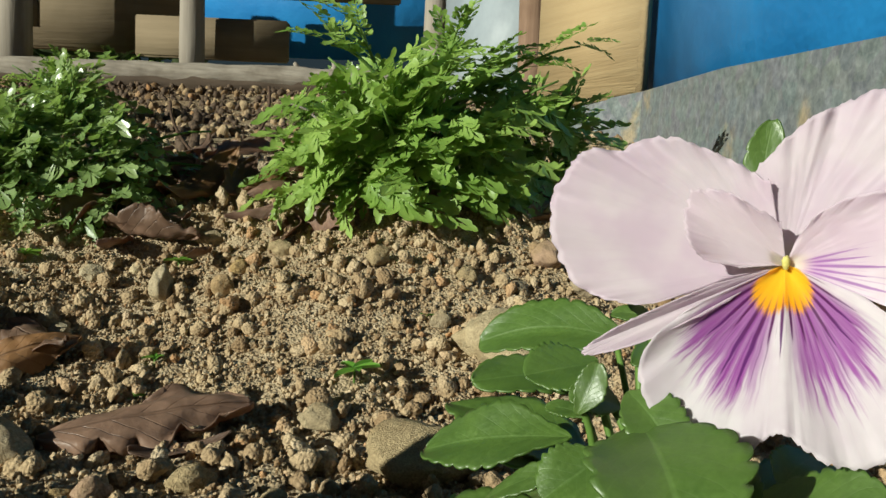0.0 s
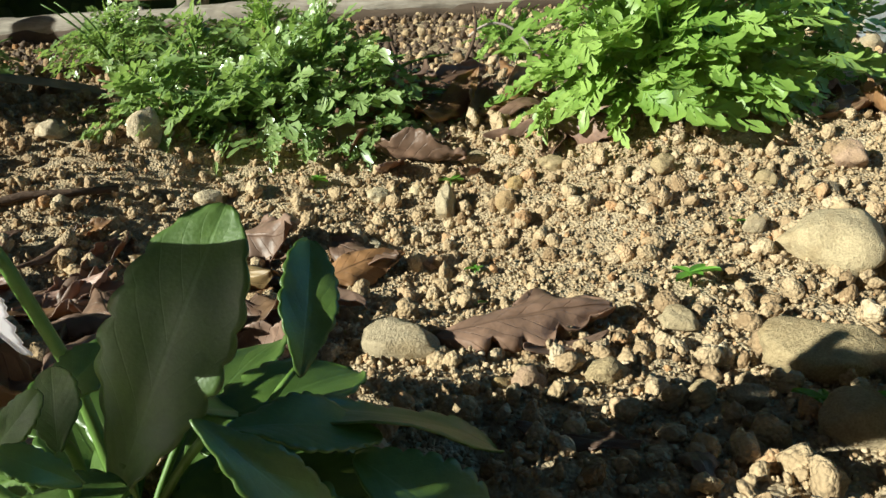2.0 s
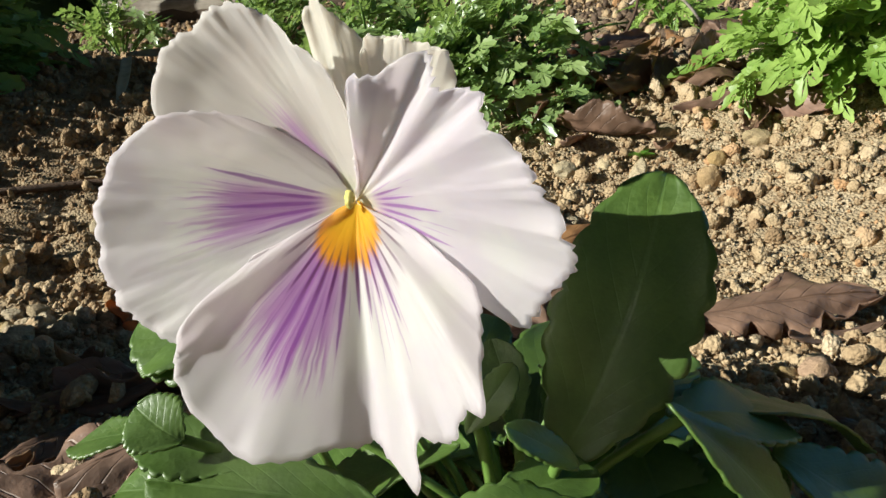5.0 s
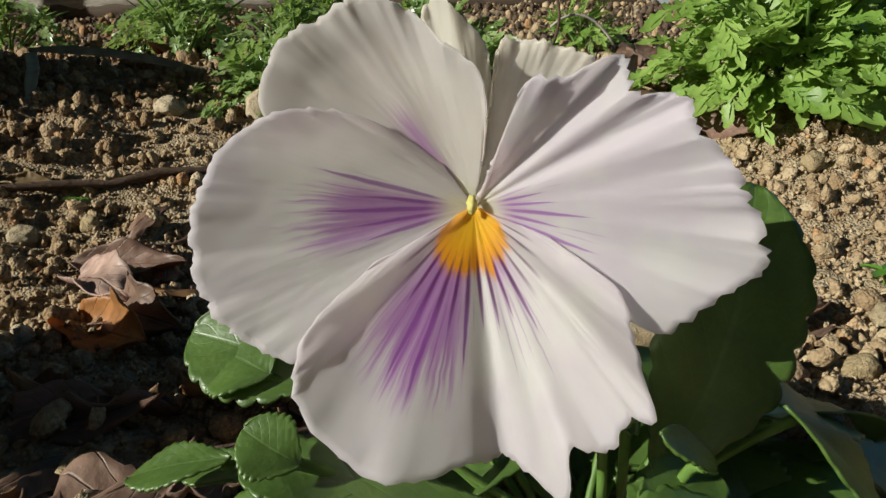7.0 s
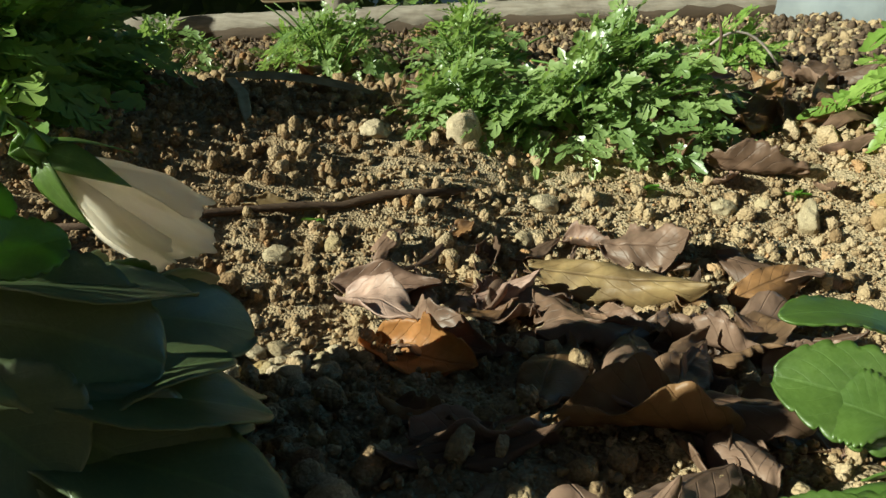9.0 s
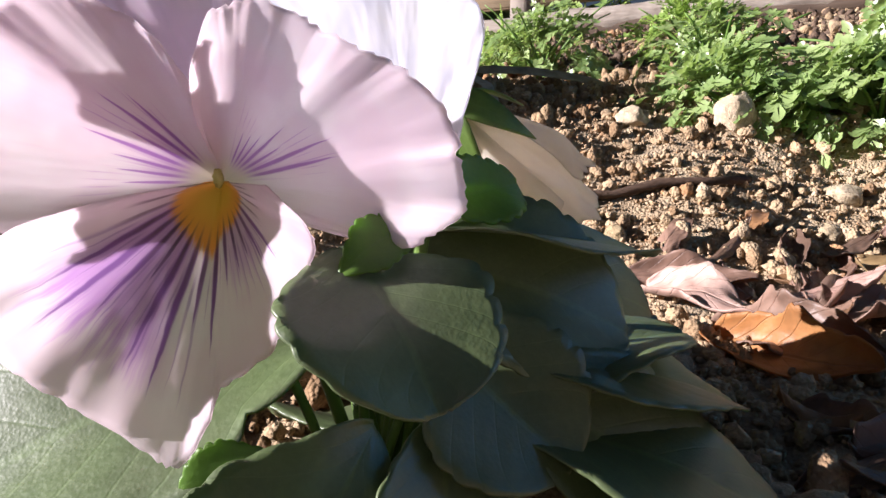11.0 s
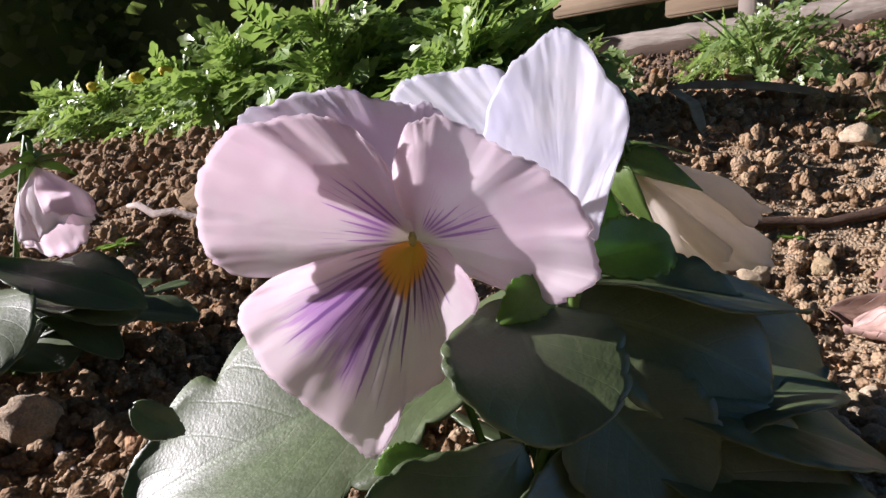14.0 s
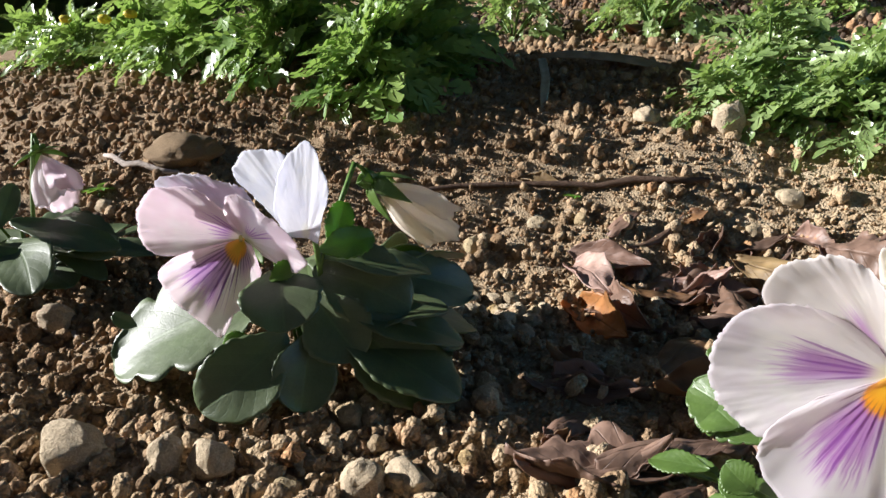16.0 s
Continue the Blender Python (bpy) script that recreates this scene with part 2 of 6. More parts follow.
def dead_leaf_material(name="dry_leaf", own=None, share=0.22):
    k = Nodes(name)
    sep = k.add("ShaderNodeSeparateXYZ", Vector=k.coord("UV"))
    u, v = sep.outputs[0], sep.outputs[1]
    a = k.math("ABSOLUTE", k.math("SUBTRACT", u, 0.5))
    mid = k.step(a, 0.03, 0.006)
    side = k.math("FRACT", k.math("MULTIPLY", k.math("SUBTRACT", v, k.math("MULTIPLY", a, 0.6)), 8.0))
    vein = k.math("MULTIPLY", k.step(k.math("ABSOLUTE", k.math("SUBTRACT", side, 0.5)), 0.06, 0.0), 0.5)
    veins = k.math("MAXIMUM", mid, vein)
    vec = k.coord()
    n = k.noise(vec, 90.0, 5)
    base = k.ramp(k.rand(), (0.0, (0.11, 0.072, 0.05)), (0.25, (0.3, 0.2, 0.15)), (0.45, (0.17, 0.1, 0.065)), (0.65, (0.31, 0.2, 0.155)), (0.85, (0.24, 0.15, 0.08)), (1.0, (0.36, 0.19, 0.08)))
    if own:
        base = k.ramp(k.noise(vec, 40.0, 2), (0.3, own[0]), (0.7, own[1]))
    blot = k.noise(vec, 28.0, 3)
    col = k.mix(0.7, base, k.ramp(n, (0.25, (0.45, 0.42, 0.4)), (0.7, (1.25, 1.2, 1.15))), "MULTIPLY")
    col = k.mix(k.math("MULTIPLY", k.step(blot, 0.48, 0.6), 0.25 if own else 0.65), col, (0.11, 0.068, 0.046))
    col = k.mix(k.math("MULTIPLY", veins, 0.3), col, (0.12, 0.07, 0.045))
    h = k.math("SUBTRACT", n, k.math("MULTIPLY", veins, 0.6))
    k.leafy(col, k.mix(0.6, col, (0.75, 0.33, 0.06) if own else (0.55, 0.24, 0.05)), 0.48, share, k.bump(h, 0.6, 0.0015), 0.4)
    return k.mat


def wood_material(name, dark, light, scale=1.0, axis=0):
    k = Nodes(name)
    m = k.add("ShaderNodeMapping", Vector=k.coord())
    sc = [60.0 * scale] * 3
    sc[axis] = 4.0 * scale
    m.inputs["Scale"].default_value = sc
    g = k.noise(m.outputs[0], 1.0, 6, 0.65)
    b = k.noise(k.coord(), 7.0 * scale, 3)
    col = k.mix(g, dark, light)
    col = k.mix(k.math("MULTIPLY", k.step(b, 0.45, 0.7), 0.5), col, dark)
    k.plain(col, 0.85, k.bump(g, 0.6, 0.004), 0.2)
    return k.mat


def simple_material(name, dark, light, scale, rough, bump=0.3, dist=0.002, metal=0.0, spec=0.3):
    k = Nodes(name)
    n = k.noise(k.coord(), scale, 5, 0.6)
    k.plain(k.ramp(n, (0.3, dark), (0.7, light)), rough, k.bump(n, bump, dist), spec, metal)
    return k.mat


def zinc_material():
    k = Nodes("galvanised_sheet")
    vec = k.coord()
    cells = k.add("ShaderNodeTexVoronoi", Vector=vec, Scale=70.0)
    n = k.noise(vec, 9.0, 5)
    col = k.mix(0.5, (0.2, 0.22, 0.23), k.mix(0.5, cells.outputs["Color"], (0.3, 0.32, 0.33)), "MULTIPLY")
    col = k.mix(0.6, col, (0.17, 0.19, 0.2))
    swirl = k.noise(k.noise(vec, 25.0, 3), 9.0, 4)
    col = k.mix(k.math("MULTIPLY", k.step(swirl, 0.42, 0.7), 0.6), col, (0.26, 0.28, 0.28))
    col = k.mix(k.math("MULTIPLY", k.step(n, 0.56, 0.66), 0.7), col, (0.36, 0.28, 0.16))
    fine = k.noise(vec, 120.0, 5, 0.7)
    col = k.mix(0.8, col, k.ramp(fine, (0.32, (0.5, 0.52, 0.54)), (0.66, (1.35, 1.33, 1.3))), "MULTIPLY")
    k.plain(col, 0.6, k.bump(fine, 0.4, 0.0015), 0.35, 0.15)
    return k.mat


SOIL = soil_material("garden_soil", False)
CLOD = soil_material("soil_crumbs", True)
PEBBLE = stone_material("pebble", 0.0, 0.8)
PALE_STONE = stone_material("pale_stone", 0.8, 0.0)
LEAF = pansy_leaf_material("pansy_leaf", (0.062, 0.118, 0.022), (0.112, 0.19, 0.036), (0.12, 0.22, 0.04), 0.28)
# leaf greyed and darkened: shade on plants C and D is in its colour
SHADE_GREYED_LEAF = pansy_leaf_material("shade_greyed_pansy_leaf", (0.07, 0.102, 0.042), (0.118, 0.155, 0.066), (0.11, 0.15, 0.06), 0.17)
YOUNG_LEAF = pansy_leaf_material("young_pansy_leaf", (0.09, 0.2, 0.02), (0.14, 0.28, 0.03), (0.15, 0.3, 0.03), 0.5)
STEM = simple_material("green_stem", (0.07, 0.14, 0.02), (0.13, 0.22, 0.05), 90.0, 0.5)
SEPAL = pansy_leaf_material("sepal_green", (0.08, 0.15, 0.02), (0.15, 0.24, 0.04), (0.14, 0.25, 0.03), 0.32)
WEED = weed_leaf_material("lobed_leaf_bright", (0.18, 0.3, 0.055), (0.34, 0.48, 0.12), 0.45)
WEED_DARK = weed_leaf_material("lobed_leaf_dull", (0.15, 0.24, 0.075), (0.31, 0.41, 0.16), 0.33, 0.9)
WEED_GLOSS = weed_leaf_material("lobed_leaf_glossy", (0.15, 0.27, 0.07), (0.33, 0.46, 0.13), 0.34, 1.0)
SEEDLING = weed_leaf_material("seedling_green", (0.1, 0.26, 0.03), (0.16, 0.36, 0.05), 0.45)
DRY = dead_leaf_material()
# orange-brown leaf, its colour heightened for the sun glowing through it
DRY_ORANGE = dead_leaf_material("orange_dry_leaf", ((0.4, 0.18, 0.06), (0.52, 0.26, 0.09)), 0.4)
DRY_PINK = dead_leaf_material("pinkish_dry_leaf", ((0.42, 0.27, 0.22), (0.55, 0.4, 0.34)), 0.2)
DRY_TAN = dead_leaf_material("mottled_dry_leaf", ((0.22, 0.15, 0.07), (0.42, 0.31, 0.15)), 0.25)
TWIG = wood_material("dark_twig", (0.05, 0.03, 0.02), (0.14, 0.09, 0.06), 4.0)
PALE_TWIG = wood_material("pale_twig", (0.3, 0.24, 0.2), (0.55, 0.48, 0.42), 4.0)
STRAW = simple_material("straw", (0.28, 0.25, 0.16), (0.5, 0.46, 0.33), 60.0, 0.5)
STRAW_BROWN = simple_material("brown_straw", (0.2, 0.15, 0.09), (0.36, 0.29, 0.19), 60.0, 0.6)
LOGBARK = wood_material("log_bark", (0.05, 0.035, 0.025), (0.15, 0.11, 0.08), 1.2)
LOGWOOD = wood_material("weathered_log", (0.1, 0.075, 0.055), (0.5, 0.45, 0.38), 2.2)
STAKE = wood_material("stake_wood", (0.18, 0.15, 0.12), (0.38, 0.34, 0.29), 1.0, 2)
PLANK = wood_material("brown_plank", (0.13, 0.1, 0.06), (0.26, 0.2, 0.13), 1.0)
TAN = wood_material("tan_board", (0.3, 0.21, 0.11), (0.45, 0.34, 0.19), 1.0)
BARK = wood_material("reddish_bark", (0.12, 0.07, 0.045), (0.3, 0.2, 0.14), 1.5, 2)
BLUE = simple_material("blue_sheet", (0.02, 0.16, 0.42), (0.03, 0.23, 0.55), 6.0, 0.45, 0.3, 0.02)
GREY = simple_material("grey_sheet", (0.22, 0.25, 0.28), (0.33, 0.37, 0.4), 8.0, 0.5, 0.2, 0.01)
ZINC = zinc_material()
RUST = simple_material("rusty_iron", (0.1, 0.045, 0.025), (0.22, 0.11, 0.06), 200.0, 0.85)
YELLOW = simple_material("yellow_floret", (0.6, 0.48, 0.02), (0.8, 0.68, 0.06), 400.0, 0.6)
LITTER_SHADE = simple_material("shade_dark_crumbs", (0.045, 0.03, 0.02), (0.15, 0.1, 0.065), 300.0, 0.8, 0.6, 0.003)
# far darker than real foliage: the hedge's deep shade is in this colour
HEDGE_SHADE = weed_leaf_material("shade_dark_hedge_leaf", (0.004, 0.006, 0.003), (0.009, 0.013, 0.007), 0.7)


# ---- mesh helpers ----
def finish(bm, smooth=True):
    if smooth:
        for f in bm.faces:
            f.smooth = True
    me = bpy.data.meshes.new("mesh")
    bm.to_mesh(me)
    bm.free()
    return me


def part(name, bm, material, parent, label=""):
    """Links a bmesh or a mesh as one mesh object under a thing or a part."""
    me = bm if isinstance(bm, bpy.types.Mesh) else finish(bm)
    if not me.materials:
        me.materials.append(material)
    ob = new(name, me)
    ob.parent = parent
    return tagged(ob, label)


def at_base(name, place, label, category, group="", kind=""):
    e = new(name)
    e.location = place
    e.empty_display_size = 0.01
    return tagged(e, label, category, group, kind)


def shift(bm, place):
    bmesh.ops.translate(bm, verts=bm.verts, vec=-Vector(place))
    return bm


def tube(points, radii, sides=8, closed=True):
    """A round, tapering tube along points."""
    bm = bmesh.new()
    pts = [Vector(p) for p in points]
    rings, ref = [], None
    for i, p in enumerate(pts):
        d = (pts[min(i + 1, len(pts) - 1)] - pts[max(i - 1, 0)]).normalized()
        if ref is None:
            ref = d.orthogonal().normalized()
        ref = (ref - d * ref.dot(d)).normalized()
        b = d.cross(ref)
        r = radii[i] if isinstance(radii, (list, tuple)) else radii
        rings.append([bm.verts.new(p + (ref * math.cos(q) + b * math.sin(q)) * r) for q in (2 * math.pi * j / sides for j in range(sides))])
    for a, b in zip(rings, rings[1:]):
        for j in range(sides):
            bm.faces.new((a[j], a[(j + 1) % sides], b[(j + 1) % sides], b[j]))
    if closed:
        bm.faces.new(rings[0][::-1]), bm.faces.new(rings[-1])
    return bm


def bent(a, b, sag, n=8, wob=0.0, seed=0):
    """Points from a to b, bowed by the vector sag."""
    a, b, sag = Vector(a), Vector(b), Vector(sag)
    rng = random.Random(seed)
    return [a.lerp(b, i / n) + sag * (4 * (i / n) * (1 - i / n)) + Vector([rng.uniform(-wob, wob) for _ in range(3)]) for i in range(n + 1)]


def slab(size, bevel=0.003):
    """A board with rounded edges, centred."""
    bm = bmesh.new()
    bmesh.ops.create_cube(bm, size=1)
    bmesh.ops.scale(bm, vec=size, verts=bm.verts)
    bmesh.ops.bevel(bm, geom=bm.edges[:], offset=bevel, segments=2, affect="EDGES")
    return bm


def sheet(grid_s, grid_v, place, mark=None):
    """A smooth grid of points place(s, v) with s in -1..1 and v in 0..1, with its UV map or the one that mark gives."""
    bm = bmesh.new()
    uv = bm.loops.layers.uv.new("UVMap")
    rows = []
    for j in range(grid_v + 1):
        v = j / grid_v
        rows.append([(bm.verts.new(place(-1 + 2 * i / grid_s, v)), mark(-1 + 2 * i / grid_s, v) if mark else (i / grid_s, v)) for i in range(grid_s + 1)])
    for a, b in zip(rows, rows[1:]):
        for i in range(grid_s):
            quad = (a[i], a[i + 1], b[i + 1], b[i])  # counter-clockwise from above
            f = bm.faces.new([q[0] for q in quad])
            f.smooth = True
            for loop, q in zip(f.loops, quad):
                loop[uv].uv = q[1]
    return bm


# ---- ground ----
BY = [-0.3, 0.1, 0.28, 0.33, 0.38, 0.42, 0.47, 0.55, 0.8, 1.2, 1.4, 1.6, 3, 10]
BZ = [-0.01, -0.003, 0, 0.012, 0.035, 0.055, 0.082, 0.1, 0.148, 0.235, 0.29, 0.32, 0.36, 0.4]
SX = [-0.9, -0.75, -0.67, -0.58, -0.53, -0.45, -0.40, -0.33, -0.17, -0.05]
SY = [0.32, 0.27, 0.205, 0.14, 0.1, 0.045, 0.03, -0.03, -0.055, 0]


def height(x, y):
    """The bed's lie: flat where the pansies stand, a bank behind them."""
    return np.interp(y + np.interp(x, SX, SY) * np.clip((0.75 - y) / 0.3, 0, 1), BY, BZ)


def lumps(x, y):
    p = Vector((x, y, 0))
    return 0.005 * noise.fractal(p * 38, 0.9, 2.1, 4) + 0.0022 * noise.noise(p * 170)


def ground_z(x, y):
    return float(height(x, y)) + lumps(x, y)


def spaced(lo, hi, step, far, grow=1.35):
    mid = list(np.arange(lo, hi + 1e-6, step))
    left, right, d = [], [], step
    a, b = lo, hi
    while b < far:
        d *= grow
        a, b = a - d, b + d
        left.append(a), right.append(b)
    return left[::-1] + mid + right


def build_ground():
    xs, ys = spaced(-1.15, 0.34, 0.0045, 250.0), spaced(-0.13, 0.72, 0.0045, 250.0)
    verts = [(x, y, ground_z(x, y)) for y in ys for x in xs]
    w = len(xs)
    faces = [(j * w + i, j * w + i + 1, j * w + w + i + 1, j * w + w + i) for j in range(len(ys) - 1) for i in range(w - 1)]
    me = bpy.data.meshes.new("ground")
    me.from_pydata(verts, [], faces)
    me.shade_smooth()
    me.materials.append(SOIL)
    return tagged(new("ground", me), "dry tan crumbly garden soil rising to a bank", "ground", kind="structure")


build_ground()


def blob(seed, level, rough=0.25, flat=1.0, grain=4):
    """Vertices and faces of one lumpy pebble of radius 1."""
    bm = bmesh.new()
    bmesh.ops.create_icosphere(bm, subdivisions=level, radius=1)
    off = Vector((seed * 7.3, seed * 3.1, seed * 1.7))
    for v in bm.verts:
        v.co *= 1 + rough * noise.fractal(v.co * (1.3 if grain > 2 else 0.9) + off, 0.7, 2.0, grain)
        v.co.z *= flat
    cut = random.Random(seed)
    for _ in range(7):
        n = Vector((cut.uniform(-1, 1), cut.uniform(-1, 1), cut.uniform(-1, 1))).normalized()
        d = cut.uniform(0.62, 0.95)
        for v in bm.verts:
            v.co -= n * max(0.0, v.co.dot(n) - d) * (0.9 if grain > 2 else 0.65)
    if level > 3:
        for v in bm.verts:
            v.co *= 1 + 0.035 * noise.fractal(v.co * 4 + off, 0.8, 2.0, 4)
    bm.verts.index_update()
    data = np.array([v.co[:] for v in bm.verts]), np.array([[q.index for q in f.verts] for f in bm.faces])
    bm.free()
    return data


def scatter(name, label, count, level, sizes, region, seed, material, keep=None, sink=0.25):
    """Many small lumps joined into one mesh that lies on the ground."""
    rng = np.random.default_rng(seed)
    kinds = [blob(seed * 20 + i, level, 0.55, 0.85) for i in range(9)]
    vs, fs, base = [], [], 0
    x0, x1, y0, y1 = region
    for _ in range(count):
        x, y = rng.uniform(x0, x1), rng.uniform(y0, y1)
        if keep and not keep(x, y, rng):
            continue
        r = sizes[0] * (sizes[1] / sizes[0]) ** (rng.random() ** 2.2)
        v, f = kinds[rng.integers(9)]
        e = Euler(rng.uniform(0, 6.28, 3)).to_matrix()
        sc = np.array([1, rng.uniform(0.65, 1), rng.uniform(0.6, 0.95)]) * r
        pts = (v * sc) @ np.array(e).T + (x, y, float(height(x, y)) + lumps(x, y) + r * (0.8 - 2 * sink * rng.random()))
        vs.append(pts), fs.append(f + base)
        base += len(v)
    me = bpy.data.meshes.new(name)
    me.from_pydata(np.concatenate(vs).tolist(), [], np.concatenate(fs).tolist())
    me.shade_smooth()
    me.materials.append(material)
    return tagged(new(name, me), label, "soil", kind="stuff")


def bed(x, y, rng):
    """The stretch of the bed in front of the plants and between them."""
    return y > 0.13 or x < -0.24


scatter("soil_clods", "rounded crumbs and clods of dry tan soil", 13500, 2, (0.0018, 0.0068), (-0.95, 0.26, -0.11, 0.6), 3, CLOD, bed)
scatter("soil_crumbs", "fine crumbs of dry tan soil", 42000, 1, (0.0009, 0.0024), (-0.8, 0.22, -0.1, 0.5), 4, CLOD, bed)
scatter("soil_grains", "finest grains of dry tan soil", 18000, 1, (0.0006, 0.0015), (-0.26, 0.16, 0.13, 0.47), 7, CLOD)
scatter("coarse_clods", "coarse crumbled clods of tan soil", 1900, 2, (0.0022, 0.0062), (-0.62, -0.24, -0.1, 0.1), 8, CLOD)
scatter("far_clods", "coarse clods of brown soil beside the weeds", 5200, 2, (0.002, 0.0085), (-1.7, -0.62, -0.1, 0.6), 6, CLOD)
scatter("bank_clods", "coarse clods of soil on the bank", 5200, 2, (0.0025, 0.011), (-1.9, 0.22, 0.5, 1.45), 5, CLOD)

# dark flakes: some leaf litter, the rest stands in for shade by the log
scatter("leaf_litter", "crumbled leaf litter, coloured dark for the shade beside the log", 5200, 1, (0.003, 0.010), (-1.3, 0.1, 0.66, 1.42), 9, LITTER_SHADE, lambda x, y, rng: y > 0.78 or abs(x + 0.2) < 0.14, 0.4)

# ---- stones ----
STONE_MESHES = []
for i in range(10):
    pts, fcs = blob(300 + i, 4, 0.3, 1.0, 2)
    me = bpy.data.meshes.new("stone")
    me.from_pydata(pts.tolist(), [], fcs.tolist())
    me.shade_smooth()
    me.materials.append(PEBBLE)
    STONE_MESHES.append(me)
stone_rng = random.Random(11)


def stone(x, y, w, h, label="rounded tan pebble lying in dry soil", turn=None, lean=0.0, pale=False):
    ob = new("stone" if max(w, h) > 0.011 else "pebble", STONE_MESHES[stone_rng.randrange(10)])
    ob.scale = (w * 0.86, (w + h) / 2 * stone_rng.uniform(0.65, 0.9), h * 0.9)
    ob.rotation_euler = (stone_rng.uniform(-0.2, 0.2), lean, stone_rng.uniform(-0.4, 0.4) if turn is None else turn)
    ob.location = (x, y + h * 0.5, float(height(x, y + h * 0.5)) + h * (0.55 if w < 0.028 else 0.3))
    if pale:
        ob.material_slots[0].link = "OBJECT"
        ob.material_slots[0].material = PALE_STONE
    return tagged(ob, label, "stone", "stones in the flower bed")



# ---- pansies ----
def frame_of(base, tip, normal):
    """Axes of a leaf: across, along, up."""
    y = (Vector(tip) - Vector(base))
    size = y.length
    y.normalize()
    z = Vector(normal)
    z = (z - y * z.dot(y)).normalized()
    m = Matrix((y.cross(z), y, z)).transposed().to_4x4()
    m.translation = Vector(base)
    return m, size


leaf_rng = random.Random(5)


def pansy_leaf(plant, base, tip, width, normal, stalked=True, material=None):
    """A blunt, scalloped pansy leaf with a fold along its midrib and a stalk down to the plant's foot."""
    m, size = frame_of(base, tip, normal)
    coarse = width > 0.045
    ph, teeth = leaf_rng.uniform(0, 6), leaf_rng.choice((7, 8, 9, 10))
    curl, fold, twist = leaf_rng.uniform(0.06, 0.24), leaf_rng.uniform(0.1, 0.24), leaf_rng.uniform(-0.15, 0.15)
    bend, off = leaf_rng.uniform(-0.06, 0.06), Vector((leaf_rng.uniform(0, 40), 0, 0))

    def place(s, v):
        b = min(1.0, v / 0.5)
        shape = max(0.004, 1 - abs(2 * v * 0.992 - 0.996) ** 2.3) ** 0.55 * (0.55 + 0.45 * b * b * (3 - 2 * b))
        saw = ((v * (5 if coarse else teeth) + (0.3 if s > 0 else 0)) % 1.0)
        saw = math.sin(math.pi * saw ** 0.7) ** 0.6
        tooth = 1 + ((0.34 if coarse else 0.06 if material is SHADE_GREYED_LEAF else 0.15) * (saw - 0.7) + 0.1 * noise.noise(Vector((v * 3, 2 if s > 0 else 7, 0)) + off)) * abs(s) ** 4
        x = s * width / 2 * shape * tooth + bend * size * math.sin(math.pi * v)
        z = fold * abs(x) - curl * size * (v - 0.35) ** 2 * 1.6 + twist * x * v
        z += 0.02 * size * math.sin(9 * v + ph + 2 * s) * abs(s) ** 1.5
        z += 0.0025 * width * math.cos(2 * math.pi * 7 * (v - 0.375 * abs(s))) * min(1.0, abs(s) * 3) + 0.015 * width * noise.noise(Vector((s * 1.2, v * 2.5, 4)) + off)
        return (x, v * size, z)

    bm = sheet(16, 56, place)
    bmesh.ops.transform(bm, matrix=m, verts=bm.verts)
    blade = part("leaf", shift(bm, plant.location), material or LEAF, plant)
    blade.modifiers.new("thickness", "SOLIDIFY").thickness = 0.0005
    if not stalked:
        return blade
    foot = plant.location + Vector((leaf_rng.uniform(-0.006, 0.006), leaf_rng.uniform(-0.006, 0.006), 0.004))
    start = Vector(base) + m.to_3x3() @ Vector((0, size * 0.1, -0.0015))
    if width < 0.0085:
        foot = start + (foot - start) * 0.25 + Vector((0, 0, -0.004))
    pts = bent(start, foot, (0, 0, 0.004), 6)
    part("leaf_stalk", shift(tube(pts, 0.0009, 6), plant.location), STEM, blade).location = (0, 0, 0)
    return blade


def flower_axes(centre, normal, up=(0, 0, 1)):
    n = Vector(normal).normalized()
    u = Vector(up)
    u = (u - n * u.dot(n)).normalized()
    m = Matrix((u.cross(n), u, n)).transposed().to_4x4()
    m.translation = Vector(centre)
    return m


def between(values, t):
    """A smooth curve through evenly spaced values, t in 0..1."""
    n = len(values) - 1
    i = min(int(t * n), n - 1)
    f = t * n - i
    p = [values[max(0, min(n, i + k))] for k in (-1, 0, 1, 2)]
    return p[1] + 0.5 * f * (p[2] - p[0] + f * (2 * p[0] - 5 * p[1] + 4 * p[2] - p[3] + f * (3 * (p[1] - p[2]) + p[3] - p[0])))


